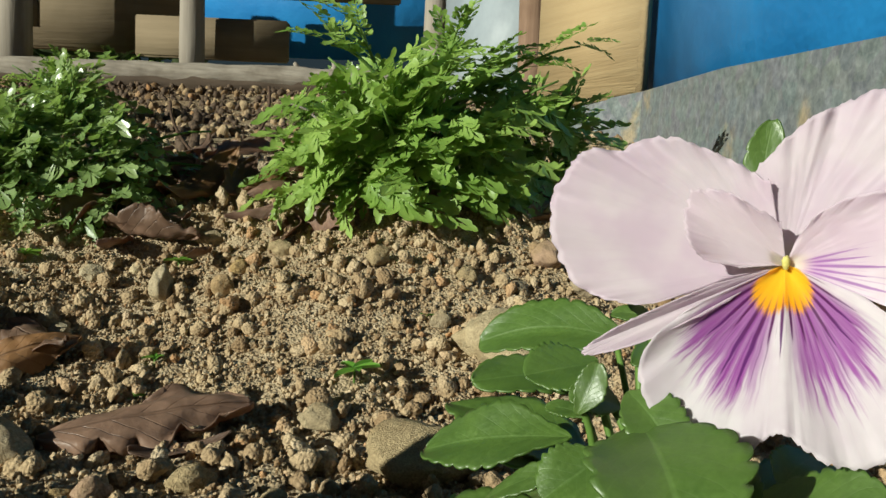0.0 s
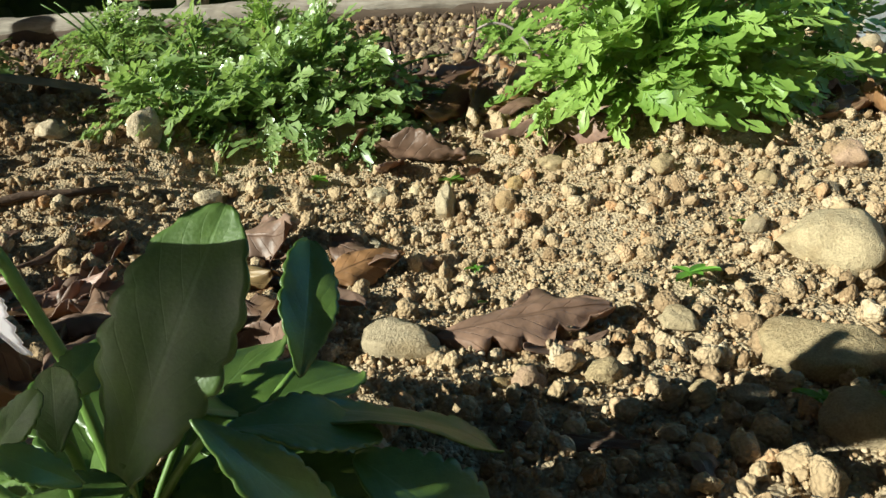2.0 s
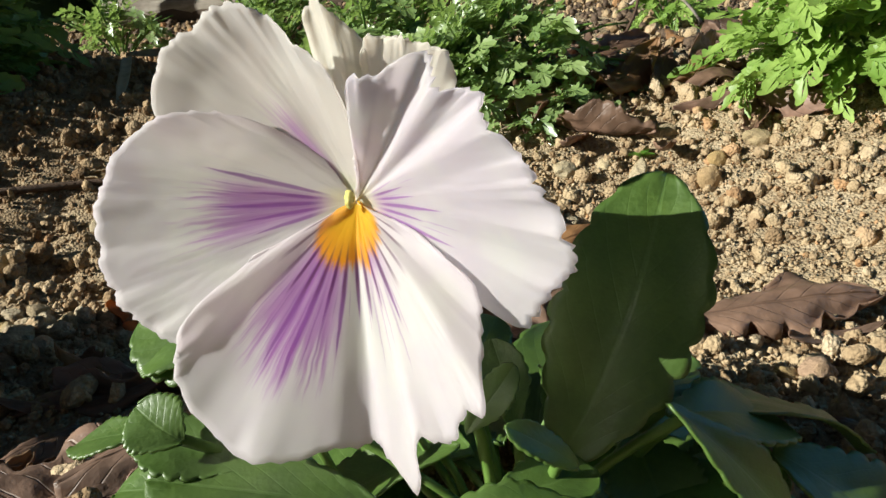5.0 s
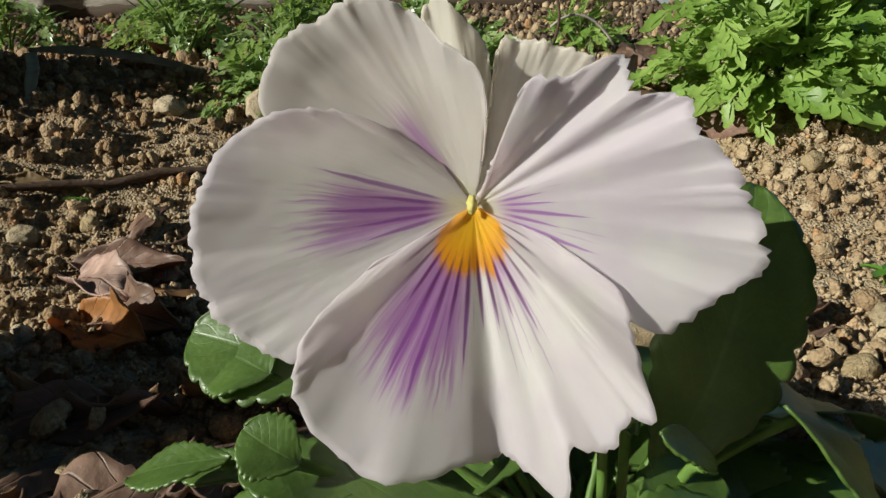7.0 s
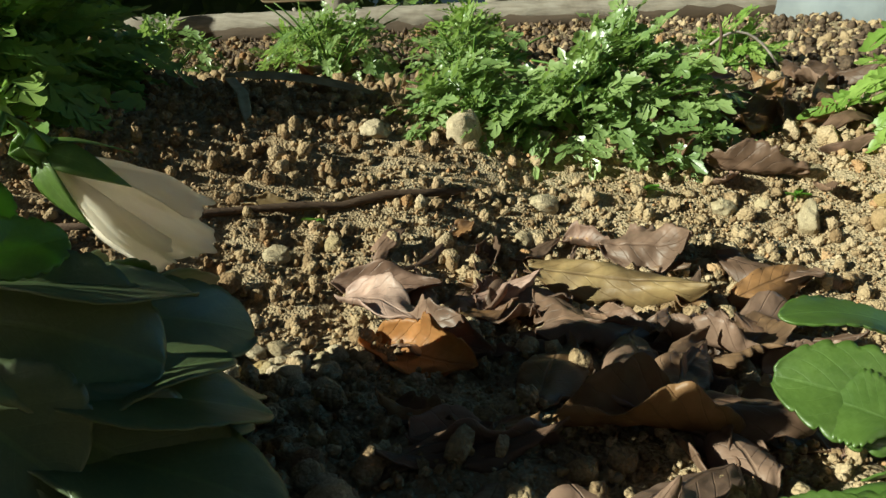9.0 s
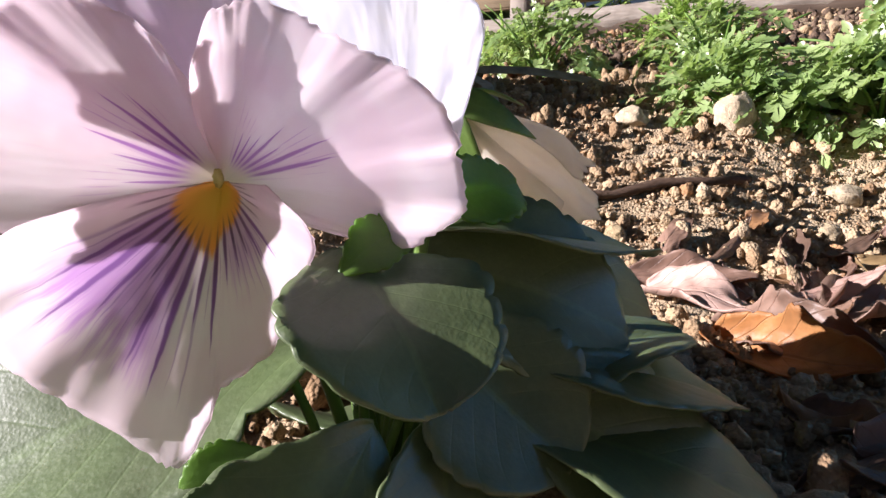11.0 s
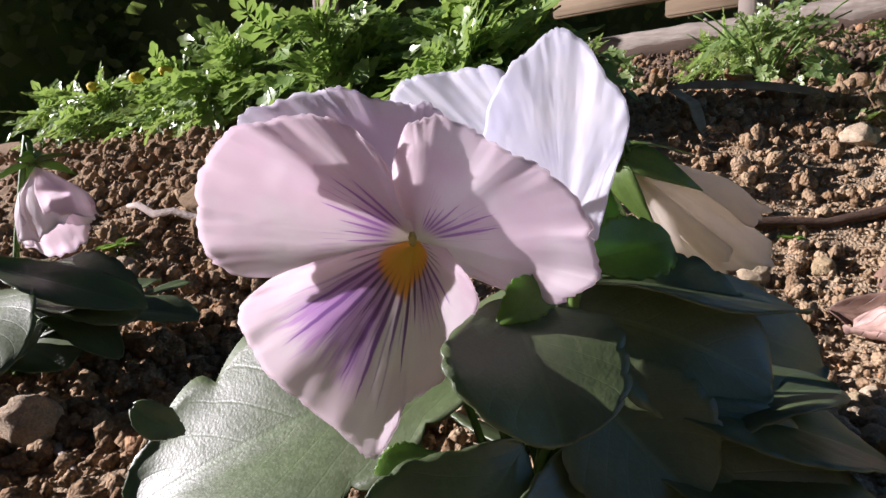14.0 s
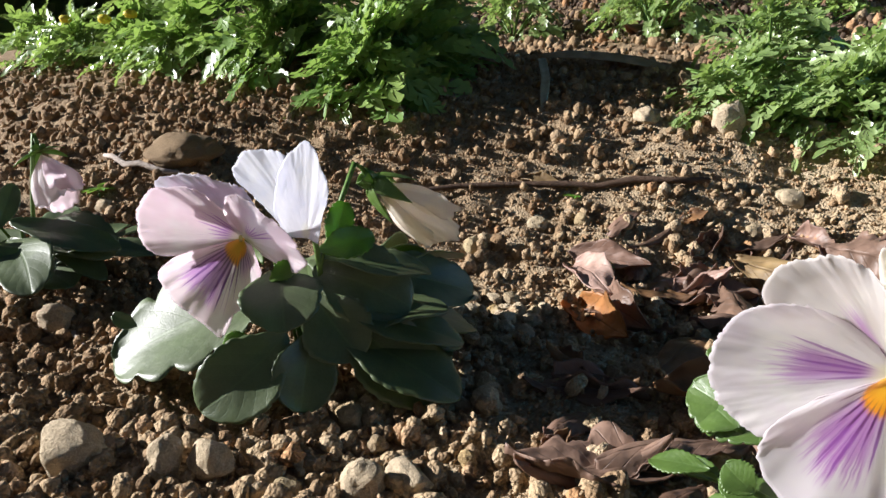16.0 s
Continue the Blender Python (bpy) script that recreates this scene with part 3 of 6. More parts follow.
def petal(flower, axes, rim, layer, material, aim=0.0, ruffle=0.8, seed=0, roll=0.0, cup=1.25, teeth=0.5, fold=0.0):
    """A ruffled petal from the throat to its rim: (angle clockwise from the top as one faces the flower, radius mm, mm forward).
    roll: mm by which the rim curls over; teeth: mm of fine notches; fold: mm of lengthwise pleats."""
    rng = random.Random(seed)
    ph = [rng.uniform(0, 6.28) for _ in range(5)]
    off = Vector((seed * 3.7, seed * 1.3, 0))
    ex = [math.sin(radians(a)) * r for a, r, f in rim]
    ey = [math.cos(radians(a)) * r for a, r, f in rim]
    ez = [f for a, r, f in rim]
    span = sum(math.hypot(ex[i + 1] - ex[i], ey[i + 1] - ey[i]) for i in range(len(rim) - 1)) / 40

    def place(s, v):
        u = (s + 1) / 2
        k = s * span
        x, y, f = between(ex, u), between(ey, u), between(ez, u)
        r = max(math.hypot(x, y), 1.0)
        nick = 1 - 2.2 * abs(noise.noise(Vector((k * 9, 2, 0)) + off)) + 0.6 * noise.noise(Vector((k * 23, 5, 0)) + off)
        q = v * (1 + teeth * nick * v ** 7 / r)
        z = f * v ** cup + layer * min(1, v * 6)
        wave = math.sin(5.0 * k + ph[0]) + 0.6 * math.sin(11 * k + ph[1] + 2 * v) + 0.4 * math.sin(23 * k + ph[2]) * v ** 4
        z += ruffle * v ** 5 * wave
        z += fold * (0.5 - abs(noise.noise(Vector((k * 3.2, v * 0.7, 6)) + off)) * 2) * v ** 1.5
        z += 0.15 * (1 - 2 * abs(noise.noise(Vector((k * 6, v * 7, 8)) + off))) * v + 0.7 * noise.noise(Vector((k * 1.7, v * 2.2, 1)) + off) * v
        if roll and v > 0.8:
            t = (v - 0.8) / 0.2 * (1 + 0.45 * noise.noise(Vector((k * 3, 9, 0)) + off))
            z += roll * math.sin(min(t, 1.3) * 1.9)
            q -= abs(roll) * 0.9 * t ** 2 / r
        return (x * q * 0.001, y * q * 0.001, z * 0.001)

    def mark(s, v):
        u = (s + 1) / 2
        a = math.degrees(math.atan2(between(ex, u), between(ey, u)))
        return 0.5 + ((a - aim + 540) % 360 - 180) / 120, v

    bm = sheet(112, 32, place, mark)
    bmesh.ops.transform(bm, matrix=axes, verts=bm.verts)
    ob = part("petal", shift(bm, flower.location), material, flower)
    ob.modifiers.new("thickness", "SOLIDIFY").thickness = 0.00025
    return ob


def bell_petal(flower, axes, a0, a1, wide, long, material, seed=0, ruffle=2.0, out=0.25):
    """A limp petal of a nodding flower: it wraps the axis and opens a little towards its ragged end. Sizes in mm."""
    rng = random.Random(seed)
    ph = [rng.uniform(0, 6.28) for _ in range(3)]
    off = Vector((seed * 2.9, seed * 1.7, 0))

    def place(s, v):
        q = radians(a0 + (a1 - a0) * (s + 1) / 2)
        r = wide * (math.sin(1.9 * min(v * 1.15, 1)) * (1 - out) + out * v) * (1 + 0.12 * noise.noise(Vector((s * 2, v * 3, 1)) + off))
        z = long * v * (1 - 0.18 * s * s * v + 0.08 * noise.noise(Vector((s * 5, 3, 0)) + off) * v)
        r += ruffle * v ** 3 * (0.5 * math.sin(5 * s + ph[0]) + 0.3 * math.sin(11 * s + ph[1])) + 0.5 * noise.noise(Vector((s * 5, v * 4, 4)) + off) * v
        return (math.sin(q) * r * 0.001, math.cos(q) * r * 0.001, z * 0.001)

    bm = sheet(40, 24, place)
    bmesh.ops.transform(bm, matrix=axes, verts=bm.verts)
    ob = part("petal", shift(bm, flower.location), material, flower)
    ob.modifiers.new("thickness", "SOLIDIFY").thickness = 0.00025
    return ob


def calyx(flower, axes, length=0.013, back=0.004, broad=1.0, hug=0.3):
    """Five pointed sepals behind the petals, each with a blunt ear at its foot. hug: how far they lie along the bloom."""
    for i in range(5):
        q = i * 2 * math.pi / 5 + 0.3

        def place(s, v, q=q):
            w = 0.0028 * broad * math.sin(math.pi * min(1, 0.12 + v * 0.88)) * s
            r = 0.001 + length * v * (1.15 - 0.5 * hug)
            return (math.cos(q) * r - math.sin(q) * w, math.sin(q) * r + math.cos(q) * w, -back - 0.0012 + hug * length * v * v - 0.12 * broad * w * s)

        def ear(s, v, q=q):
            w = 0.0026 * broad * (1 - 0.35 * v ** 3) * s
            r = 0.002 + 0.0016 * v
            return (math.cos(q) * r - math.sin(q) * w, math.sin(q) * r + math.cos(q) * w, -back - 0.0008 - 0.0042 * broad * v)

        for shape in (place, ear):
            bm = sheet(4, 8, shape)
            bmesh.ops.transform(bm, matrix=axes, verts=bm.verts)
            ob = part("sepal", shift(bm, flower.location), SEPAL, flower)
            ob.modifiers.new("thickness", "SOLIDIFY").thickness = 0.0004


def stem(flower, axes, foot, hook=0.014):
    """The flower's stalk, bent over behind the bloom and reaching down to the plant's foot."""
    c, back = axes.translation, -(axes.to_3x3() @ Vector((0, 0, 1)))
    a = c + back * 0.003
    b = c + back * hook + Vector((0, 0, 0.004))
    d = Vector(foot)
    pts = [a, a.lerp(b, 0.5) + Vector((0, 0, 0.002)), b]
    pts += [b.lerp(d, t) + Vector((back.x, back.y, 0)) * 0.008 * math.sin(math.pi * t) for t in (0.15, 0.4, 0.7, 1.0)]
    part("stalk", shift(tube(pts, 0.0013, 8), flower.location), STEM, flower)


def heart(flower, axes):
    """The small greenish stigma in the throat."""
    bm = bmesh.new()
    bmesh.ops.create_icosphere(bm, subdivisions=3, radius=1)
    for v in bm.verts:
        d = 1 + 0.3 * noise.noise(v.co * 3)
        v.co = Vector((v.co.x * 0.8 * d, 0.4 + v.co.y * 1.5 * d, 2.6 + v.co.z * 0.8 * d)) * 0.001
    bmesh.ops.transform(bm, matrix=axes, verts=bm.verts)
    part("stigma", shift(bm, flower.location), STIGMA, flower, "greenish yellow stigma")


STIGMA = simple_material("stigma", (0.42, 0.38, 0.08), (0.62, 0.56, 0.2), 500.0, 0.6)
WHITE, WHITE_PALE = (0.83, 0.77, 0.82), (0.89, 0.87, 0.85)
WHITE_PLAIN = petal_material("white_petal_plain", WHITE, WHITE_PALE, 0.7)
WHITE_UPPER = petal_material("white_petal_upper", (0.85, 0.8, 0.77), (0.89, 0.86, 0.82), 0.7, [(-0.1, 0.05, 0.55, 0.75)])
WHITE_LEFT = petal_material("white_petal_left", WHITE, WHITE_PALE, 0.7, [(-0.26, 0.2, 0.62, 0.8)], [(-0.35, 0.32, 0.72, 0.7)])
WHITE_RIGHT = petal_material("white_petal_right", WHITE, WHITE_PALE, 0.7, [(-0.3, 0.3, 0.26, 0.35)], [(-0.4, 0.32, 0.62, 0.75)], ink=(0.42, 0.1, 0.55))
WHITE_LIP = petal_material("white_petal_lip", WHITE, WHITE_PALE, 0.7, [(0.02, 0.62, 0.7, 0.85), (-0.62, -0.3, 0.36, 0.6)], [(-0.62, 0.66, 0.82, 0.75)], 0.28)
CREAM = petal_material("cream_petal", (0.88, 0.83, 0.74), (0.92, 0.89, 0.8), 0.72)
COOL = petal_material("cool_white_petal", (0.76, 0.78, 0.88), (0.87, 0.88, 0.92), 0.66)
ROSE, ROSE_PALE = (0.92, 0.78, 0.85), (0.96, 0.9, 0.92)
PINK_PLAIN = petal_material("pink_petal_plain", ROSE, ROSE_PALE, 0.78)
PINK_RIM = petal_material("pink_petal_rim", (0.78, 0.78, 0.84), (0.86, 0.74, 0.88), 0.6)
PINK_FAN = petal_material("pink_petal_fan", ROSE, ROSE_PALE, 0.78, [(-0.35, 0.35, 0.3, 0.45)], [(-0.5, 0.5, 0.62, 0.9)], ink=(0.4, 0.08, 0.55))
PINK_LIP = petal_material("pink_petal_lip", ROSE, ROSE_PALE, 0.78, [(0.3, 1.0, 0.8, 0.72), (-0.6, -0.15, 0.6, 0.45)], [(-0.75, 1.05, 0.92, 1.0)], 0.3, deep=(0.56, 0.2, 0.7), ink=(0.24, 0.02, 0.4))
# pale pink dimmed towards lilac: shade on these petals is in the colour
LILAC, LILAC_PALE = (0.68, 0.56, 0.66), (0.76, 0.68, 0.73)
LILAC_PLAIN = petal_material("lilac_petal_plain", LILAC, LILAC_PALE, 0.5)
LILAC_SIDE = petal_material("lilac_petal_side", (0.74, 0.62, 0.72), (0.84, 0.76, 0.82), 0.5, [(-0.3, 0.4, 0.3, 0.5)], [(-0.3, 0.5, 0.8, 0.7)])
LILAC_LIP = petal_material("lilac_petal_lip", (0.7, 0.62, 0.69), (0.8, 0.76, 0.79), 0.5, [(0.15, 0.92, 0.72, 1.0), (-0.92, -0.15, 0.72, 1.0)], [(-0.95, 0.95, 0.76, 0.95)], 0.29, deep=(0.36, 0.08, 0.4), ink=(0.13, 0.012, 0.18))


def plant_at(x, y, label):
    return at_base("pansy_plant", (x, y, ground_z(x, y) - 0.003), label, "pansy", "pansy plants in the bed")


def bloom(centre, label):
    return at_base("pansy_flower", centre, label, "flower", "pansy flowers")


plant_a = plant_at(0.055, 0.180, "green pansy plant with scalloped leaves under a pale flower")
plant_b = plant_at(-0.175, 0.118, "green pansy plant with a tall upright leaf")
plant_c = plant_at(-0.405, 0.066, "green pansy plant with broad glossy leaves and three flowers")
plant_d = plant_at(-0.635, 0.010, "dark green pansy plant with one drooping pink flower")
pansy_leaf(plant_a, (0.0519, 0.2130, 0.0594), (0.0089, 0.2275, 0.0578), 0.0213, (-0.09, -0.53, 0.84))
pansy_leaf(plant_a, (0.0448, 0.2072, 0.0510), (0.0073, 0.1969, 0.0514), 0.0157, (-0.08, -0.51, 0.85))
pansy_leaf(plant_a, (0.0289, 0.1764, 0.0443), (-0.0053, 0.1915, 0.0350), 0.0202, (-0.04, -0.49, 0.87))
pansy_leaf(plant_a, (0.0319, 0.1663, 0.0427), (0.0080, 0.1704, 0.0339), 0.0073, (-0.05, -0.33, 0.94))
pansy_leaf(plant_a, (0.0396, 0.1622, 0.0536), (0.0376, 0.1266, 0.0483), 0.0270, (-0.21, -0.61, 0.76))
pansy_leaf(plant_a, (0.0384, 0.1676, 0.0579), (0.0438, 0.1520, 0.0513), 0.0124, (-0.21, -0.64, 0.74))
pansy_leaf(plant_a, (0.0609, 0.1562, 0.0396), (0.0739, 0.1371, 0.0499), 0.0153, (-0.22, -0.37, 0.90))
pansy_leaf(plant_a, (0.0289, 0.1719, 0.0505), (0.0332, 0.1729, 0.0620), 0.0068, (-0.18, -0.83, 0.53))
pansy_leaf(plant_a, (0.0501, 0.1887, 0.0695), (0.0407, 0.1937, 0.0710), 0.0062, (-0.15, -0.53, 0.83))
pansy_leaf(plant_a, (0.0799, 0.2006, 0.0899), (0.0812, 0.2031, 0.1203), 0.0099, (-0.43, -0.90, -0.04))
pansy_leaf(plant_a, (0.0325, 0.1768, 0.0490), (0.0236, 0.1818, 0.0496), 0.0055, (-0.10, -0.50, 0.86))
pansy_leaf(plant_a, (0.0392, 0.1976, 0.0564), (0.0199, 0.1922, 0.0540), 0.0171, (-0.09, -0.52, 0.85))
pansy_leaf(plant_a, (0.0401, 0.1771, 0.0512), (0.0284, 0.1773, 0.0545), 0.0089, (-0.15, -0.63, 0.76))
pansy_leaf(plant_a, (0.0328, 0.1567, 0.0484), (0.0191, 0.1510, 0.0413), 0.0141, (-0.11, -0.50, 0.86))
pansy_leaf(plant_a, (0.0451, 0.1878, 0.0591), (0.0636, 0.1983, 0.0632), 0.0127, (-0.15, -0.45, 0.88))
pansy_leaf(plant_a, (0.0518, 0.1566, 0.0448), (0.0562, 0.1464, 0.0430), 0.0117, (-0.25, -0.55, 0.80))
pansy_leaf(plant_a, (0.0766, 0.1760, 0.0349), (0.0868, 0.1816, 0.0410), 0.0117, (-0.32, -0.59, 0.74))
pansy_leaf(plant_b, (-0.1660, 0.1010, 0.0300), (-0.1515, 0.1125, 0.0770), 0.0225, (0.05, -0.94, 0.34))
pansy_leaf(plant_b, (-0.1530, 0.1498, 0.0315), (-0.1562, 0.1723, 0.0612), 0.0148, (0.66, -0.56, 0.50))
pansy_leaf(plant_b, (-0.1514, 0.1196, 0.0387), (-0.1055, 0.1612, 0.0193), 0.0143, (0.00, -0.27, 0.96))
pansy_leaf(plant_b, (-0.1491, 0.1096, 0.0390), (-0.1279, 0.1308, 0.0307), 0.0150, (0.04, -0.38, 0.93))
pansy_leaf(plant_b, (-0.1488, 0.1004, 0.0450), (-0.1251, 0.1076, 0.0208), 0.0105, (0.32, -0.46, 0.83))
pansy_leaf(plant_b, (-0.1315, 0.1235, 0.0281), (-0.1040, 0.1236, 0.0139), 0.0200, (-0.03, -0.43, 0.90))
pansy_leaf(plant_b, (-0.1569, 0.0847, 0.0361), (-0.1758, 0.0734, 0.0371), 0.0112, (0.17, -0.30, 0.94))
pansy_leaf(plant_b, (-0.1878, 0.0840, 0.0305), (-0.2209, 0.0745, 0.0357), 0.0153, (0.33, -0.30, 0.90))
pansy_leaf(plant_b, (-0.1769, 0.0902, 0.0409), (-0.1707, 0.0946, 0.0503), 0.0055, (0.39, -0.68, 0.62))
pansy_leaf(plant_b, (-0.1604, 0.0897, 0.0388), (-0.1684, 0.0836, 0.0469), 0.0049, (0.27, -0.54, 0.79))
pansy_leaf(plant_b, (-0.1710, 0.0971, 0.0393), (-0.1764, 0.1036, 0.0508), 0.0078, (0.35, -0.66, 0.66))
pansy_leaf(plant_b, (-0.2195, 0.1015, 0.0426), (-0.2474, 0.1026, 0.0493), 0.0194, (-0.01, -0.69, 0.72))
pansy_leaf(plant_b, (-0.2194, 0.1192, 0.0528), (-0.2457, 0.1093, 0.0597), 0.0096, (-0.01, -0.36, 0.93))
pansy_leaf(plant_b, (-0.2320, 0.0866, 0.0346), (-0.2501, 0.0867, 0.0299), 0.0091, (0.02, -0.35, 0.94))
pansy_leaf(plant_b, (-0.2125, 0.0916, 0.0371), (-0.2192, 0.0875, 0.0505), 0.0078, (-0.15, -0.81, 0.56))
pansy_leaf(plant_b, (-0.2097, 0.0814, 0.0350), (-0.2257, 0.0784, 0.0390), 0.0111, (-0.09, -0.46, 0.88))
pansy_leaf(plant_b, (-0.1710, 0.1001, 0.0297), (-0.1601, 0.0923, 0.0272), 0.0134, (0.22, -0.48, 0.85))
pansy_leaf(plant_b, (-0.1550, 0.1165, 0.0308), (-0.1475, 0.1056, 0.0207), 0.0167, (0.13, -0.52, 0.84))
pansy_leaf(plant_b, (-0.1449, 0.1240, 0.0261), (-0.1316, 0.1153, 0.0172), 0.0184, (0.05, -0.46, 0.89))
pansy_leaf(plant_b, (-0.1835, 0.1093, 0.0397), (-0.1804, 0.1234, 0.0485), 0.0096, (0.35, -0.66, 0.66))
pansy_leaf(plant_b, (-0.1711, 0.0848, 0.0348), (-0.1594, 0.0972, 0.0351), 0.0107, (-0.08, -0.55, 0.83))
pansy_leaf(plant_b, (-0.2299, 0.0973, 0.0439), (-0.2396, 0.1012, 0.0461), 0.0157, (0.34, -0.67, 0.67))
pansy_leaf(plant_b, (-0.2079, 0.0781, 0.0333), (-0.2281, 0.0746, 0.0329), 0.0136, (0.19, -0.42, 0.89))
pansy_leaf(plant_b, (-0.2167, 0.0780, 0.0398), (-0.2245, 0.0776, 0.0446), 0.0094, (0.32, -0.67, 0.67))
pansy_leaf(plant_b, (-0.2281, 0.0943, 0.0279), (-0.2497, 0.1002, 0.0247), 0.0085, (0.19, -0.35, 0.92))
pansy_leaf(plant_c, (-0.4180, 0.0640, 0.0420), (-0.4680, 0.0000, 0.0150), 0.0540, (0.12, -0.68, 0.72), True, SHADE_GREYED_LEAF)
pansy_leaf(plant_c, (-0.4420, 0.0075, 0.0360), (-0.4475, 0.0005, 0.0415), 0.0065, (0.50, -0.60, 0.60), False, SHADE_GREYED_LEAF)
pansy_leaf(plant_c, (-0.4055, 0.0550, 0.0590), (-0.3810, 0.0420, 0.0440), 0.0325, (0.52, -0.26, 0.78), True, SHADE_GREYED_LEAF)
pansy_leaf(plant_c, (-0.4090, 0.0760, 0.0600), (-0.3710, 0.1100, 0.0535), 0.0270, (0.05, -0.15, 0.97), True, SHADE_GREYED_LEAF)
pansy_leaf(plant_c, (-0.4060, 0.0720, 0.0540), (-0.3720, 0.0990, 0.0390), 0.0360, (0.62, -0.42, 0.62), True, SHADE_GREYED_LEAF)
pansy_leaf(plant_c, (-0.4060, 0.0980, 0.0480), (-0.3740, 0.1430, 0.0360), 0.0280, (0.50, -0.35, 0.75), True, SHADE_GREYED_LEAF)
pansy_leaf(plant_c, (-0.3980, 0.0520, 0.0330), (-0.4060, 0.0140, 0.0080), 0.0330, (0.72, -0.30, 0.60), True, SHADE_GREYED_LEAF)
pansy_leaf(plant_c, (-0.3930, 0.0620, 0.0320), (-0.3810, 0.0460, 0.0050), 0.0270, (0.74, -0.46, 0.40), True, SHADE_GREYED_LEAF)
pansy_leaf(plant_c, (-0.3880, 0.0740, 0.0370), (-0.3510, 0.0960, 0.0030), 0.0360, (0.66, -0.42, 0.60), True, SHADE_GREYED_LEAF)
pansy_leaf(plant_c, (-0.4000, 0.0680, 0.0450), (-0.3740, 0.0720, 0.0230), 0.0300, (0.72, -0.50, 0.42), True, SHADE_GREYED_LEAF)
pansy_leaf(plant_c, (-0.4040, 0.0800, 0.0630), (-0.4140, 0.0970, 0.0790), 0.0130, (0.80, -0.30, 0.40), True, YOUNG_LEAF)
pansy_leaf(plant_c, (-0.4020, 0.0730, 0.0635), (-0.3935, 0.0975, 0.0672), 0.0150, (0.72, -0.35, 0.55), True, YOUNG_LEAF)
pansy_leaf(plant_c, (-0.4090, 0.0420, 0.0300), (-0.4190, 0.0330, 0.0240), 0.0100, (0.75, -0.45, 0.45), True, YOUNG_LEAF)
pansy_leaf(plant_c, (-0.4010, 0.0480, 0.0560), (-0.3960, 0.0600, 0.0620), 0.0080, (0.60, -0.60, 0.50), True, YOUNG_LEAF)
pansy_leaf(plant_d, (-0.6350, 0.0150, 0.0420), (-0.5830, 0.0440, 0.0300), 0.0340, (0.25, -0.35, 0.90), True, SHADE_GREYED_LEAF)
pansy_leaf(plant_d, (-0.6250, -0.0020, 0.0380), (-0.5580, -0.0080, 0.0260), 0.0320, (0.30, -0.30, 0.90), True, SHADE_GREYED_LEAF)
pansy_leaf(plant_d, (-0.6152, -0.0003, 0.0506), (-0.5782, 0.0467, 0.0332), 0.0279, (0.35, -0.08, 0.93), True, SHADE_GREYED_LEAF)
pansy_leaf(plant_d, (-0.6068, -0.0111, 0.0396), (-0.5879, -0.0013, 0.0151), 0.0225, (0.64, -0.10, 0.76), True, SHADE_GREYED_LEAF)
pansy_leaf(plant_d, (-0.6307, -0.0049, 0.0424), (-0.6405, 0.0102, 0.0677), 0.0136, (0.87, -0.15, 0.47), True, SHADE_GREYED_LEAF)
pansy_leaf(plant_d, (-0.6220, -0.0098, 0.0451), (-0.6455, -0.0437, 0.0231), 0.0261, (0.36, -0.03, 0.93), True, SHADE_GREYED_LEAF)


# lower leaves round the back of each foot, added to deepen the shade
for plant, count in ((plant_a, 12), (plant_b, 14), (plant_c, 6), (plant_d, 14)):
    for i in range(count):
        q = radians(-20 + 220 * (i + leaf_rng.random()) / count)
        r0, r1 = leaf_rng.uniform(0.008, 0.02), leaf_rng.uniform(0.045, 0.075)
        z0, z1 = leaf_rng.uniform(0.015, 0.04), leaf_rng.uniform(0.008, 0.05)
        d = Vector((math.cos(q), math.sin(q), 0))
        if plant is plant_c and d.y < 0.7:
            continue
        pansy_leaf(plant, plant.location + d * r0 + Vector((0, 0, z0)), plant.location + d * r1 + Vector((0, 0, z1)), leaf_rng.uniform(0.018, 0.03), (-0.2 * d.x, -0.2 * d.y - 0.2, 1), True, SHADE_GREYED_LEAF if plant in (plant_c, plant_d) else LEAF)

# low growth at the back of the third plant, added to cast more shade
for i in range(14):
    q = radians(25 + 130 * (i + leaf_rng.random()) / 14)
    d = Vector((math.cos(q), math.sin(q), 0))
    z = leaf_rng.uniform(0.022, 0.046)
    pansy_leaf(plant_c, plant_c.location + d * 0.015 + Vector((0, 0, z)), plant_c.location + d * leaf_rng.uniform(0.055, 0.088) + Vector((0, 0, z - leaf_rng.uniform(0.004, 0.02))), leaf_rng.uniform(0.028, 0.036), (0.25, -0.1, 0.95), True, SHADE_GREYED_LEAF)

# taller growth hidden behind the pink flower, added to shade the ground beyond
for i in range(9):
    q = radians(88 + 65 * (i + leaf_rng.random()) / 9)
    d = Vector((math.cos(q), math.sin(q), 0))
    z = leaf_rng.uniform(0.034, 0.056)
    pansy_leaf(plant_c, plant_c.location + d * 0.03 + Vector((0, 0, z)), plant_c.location + d * leaf_rng.uniform(0.075, 0.105) + Vector((0, 0, z - leaf_rng.uniform(0, 0.012))), leaf_rng.uniform(0.03, 0.038), (-0.3, -0.2, 0.9), True, SHADE_GREYED_LEAF)

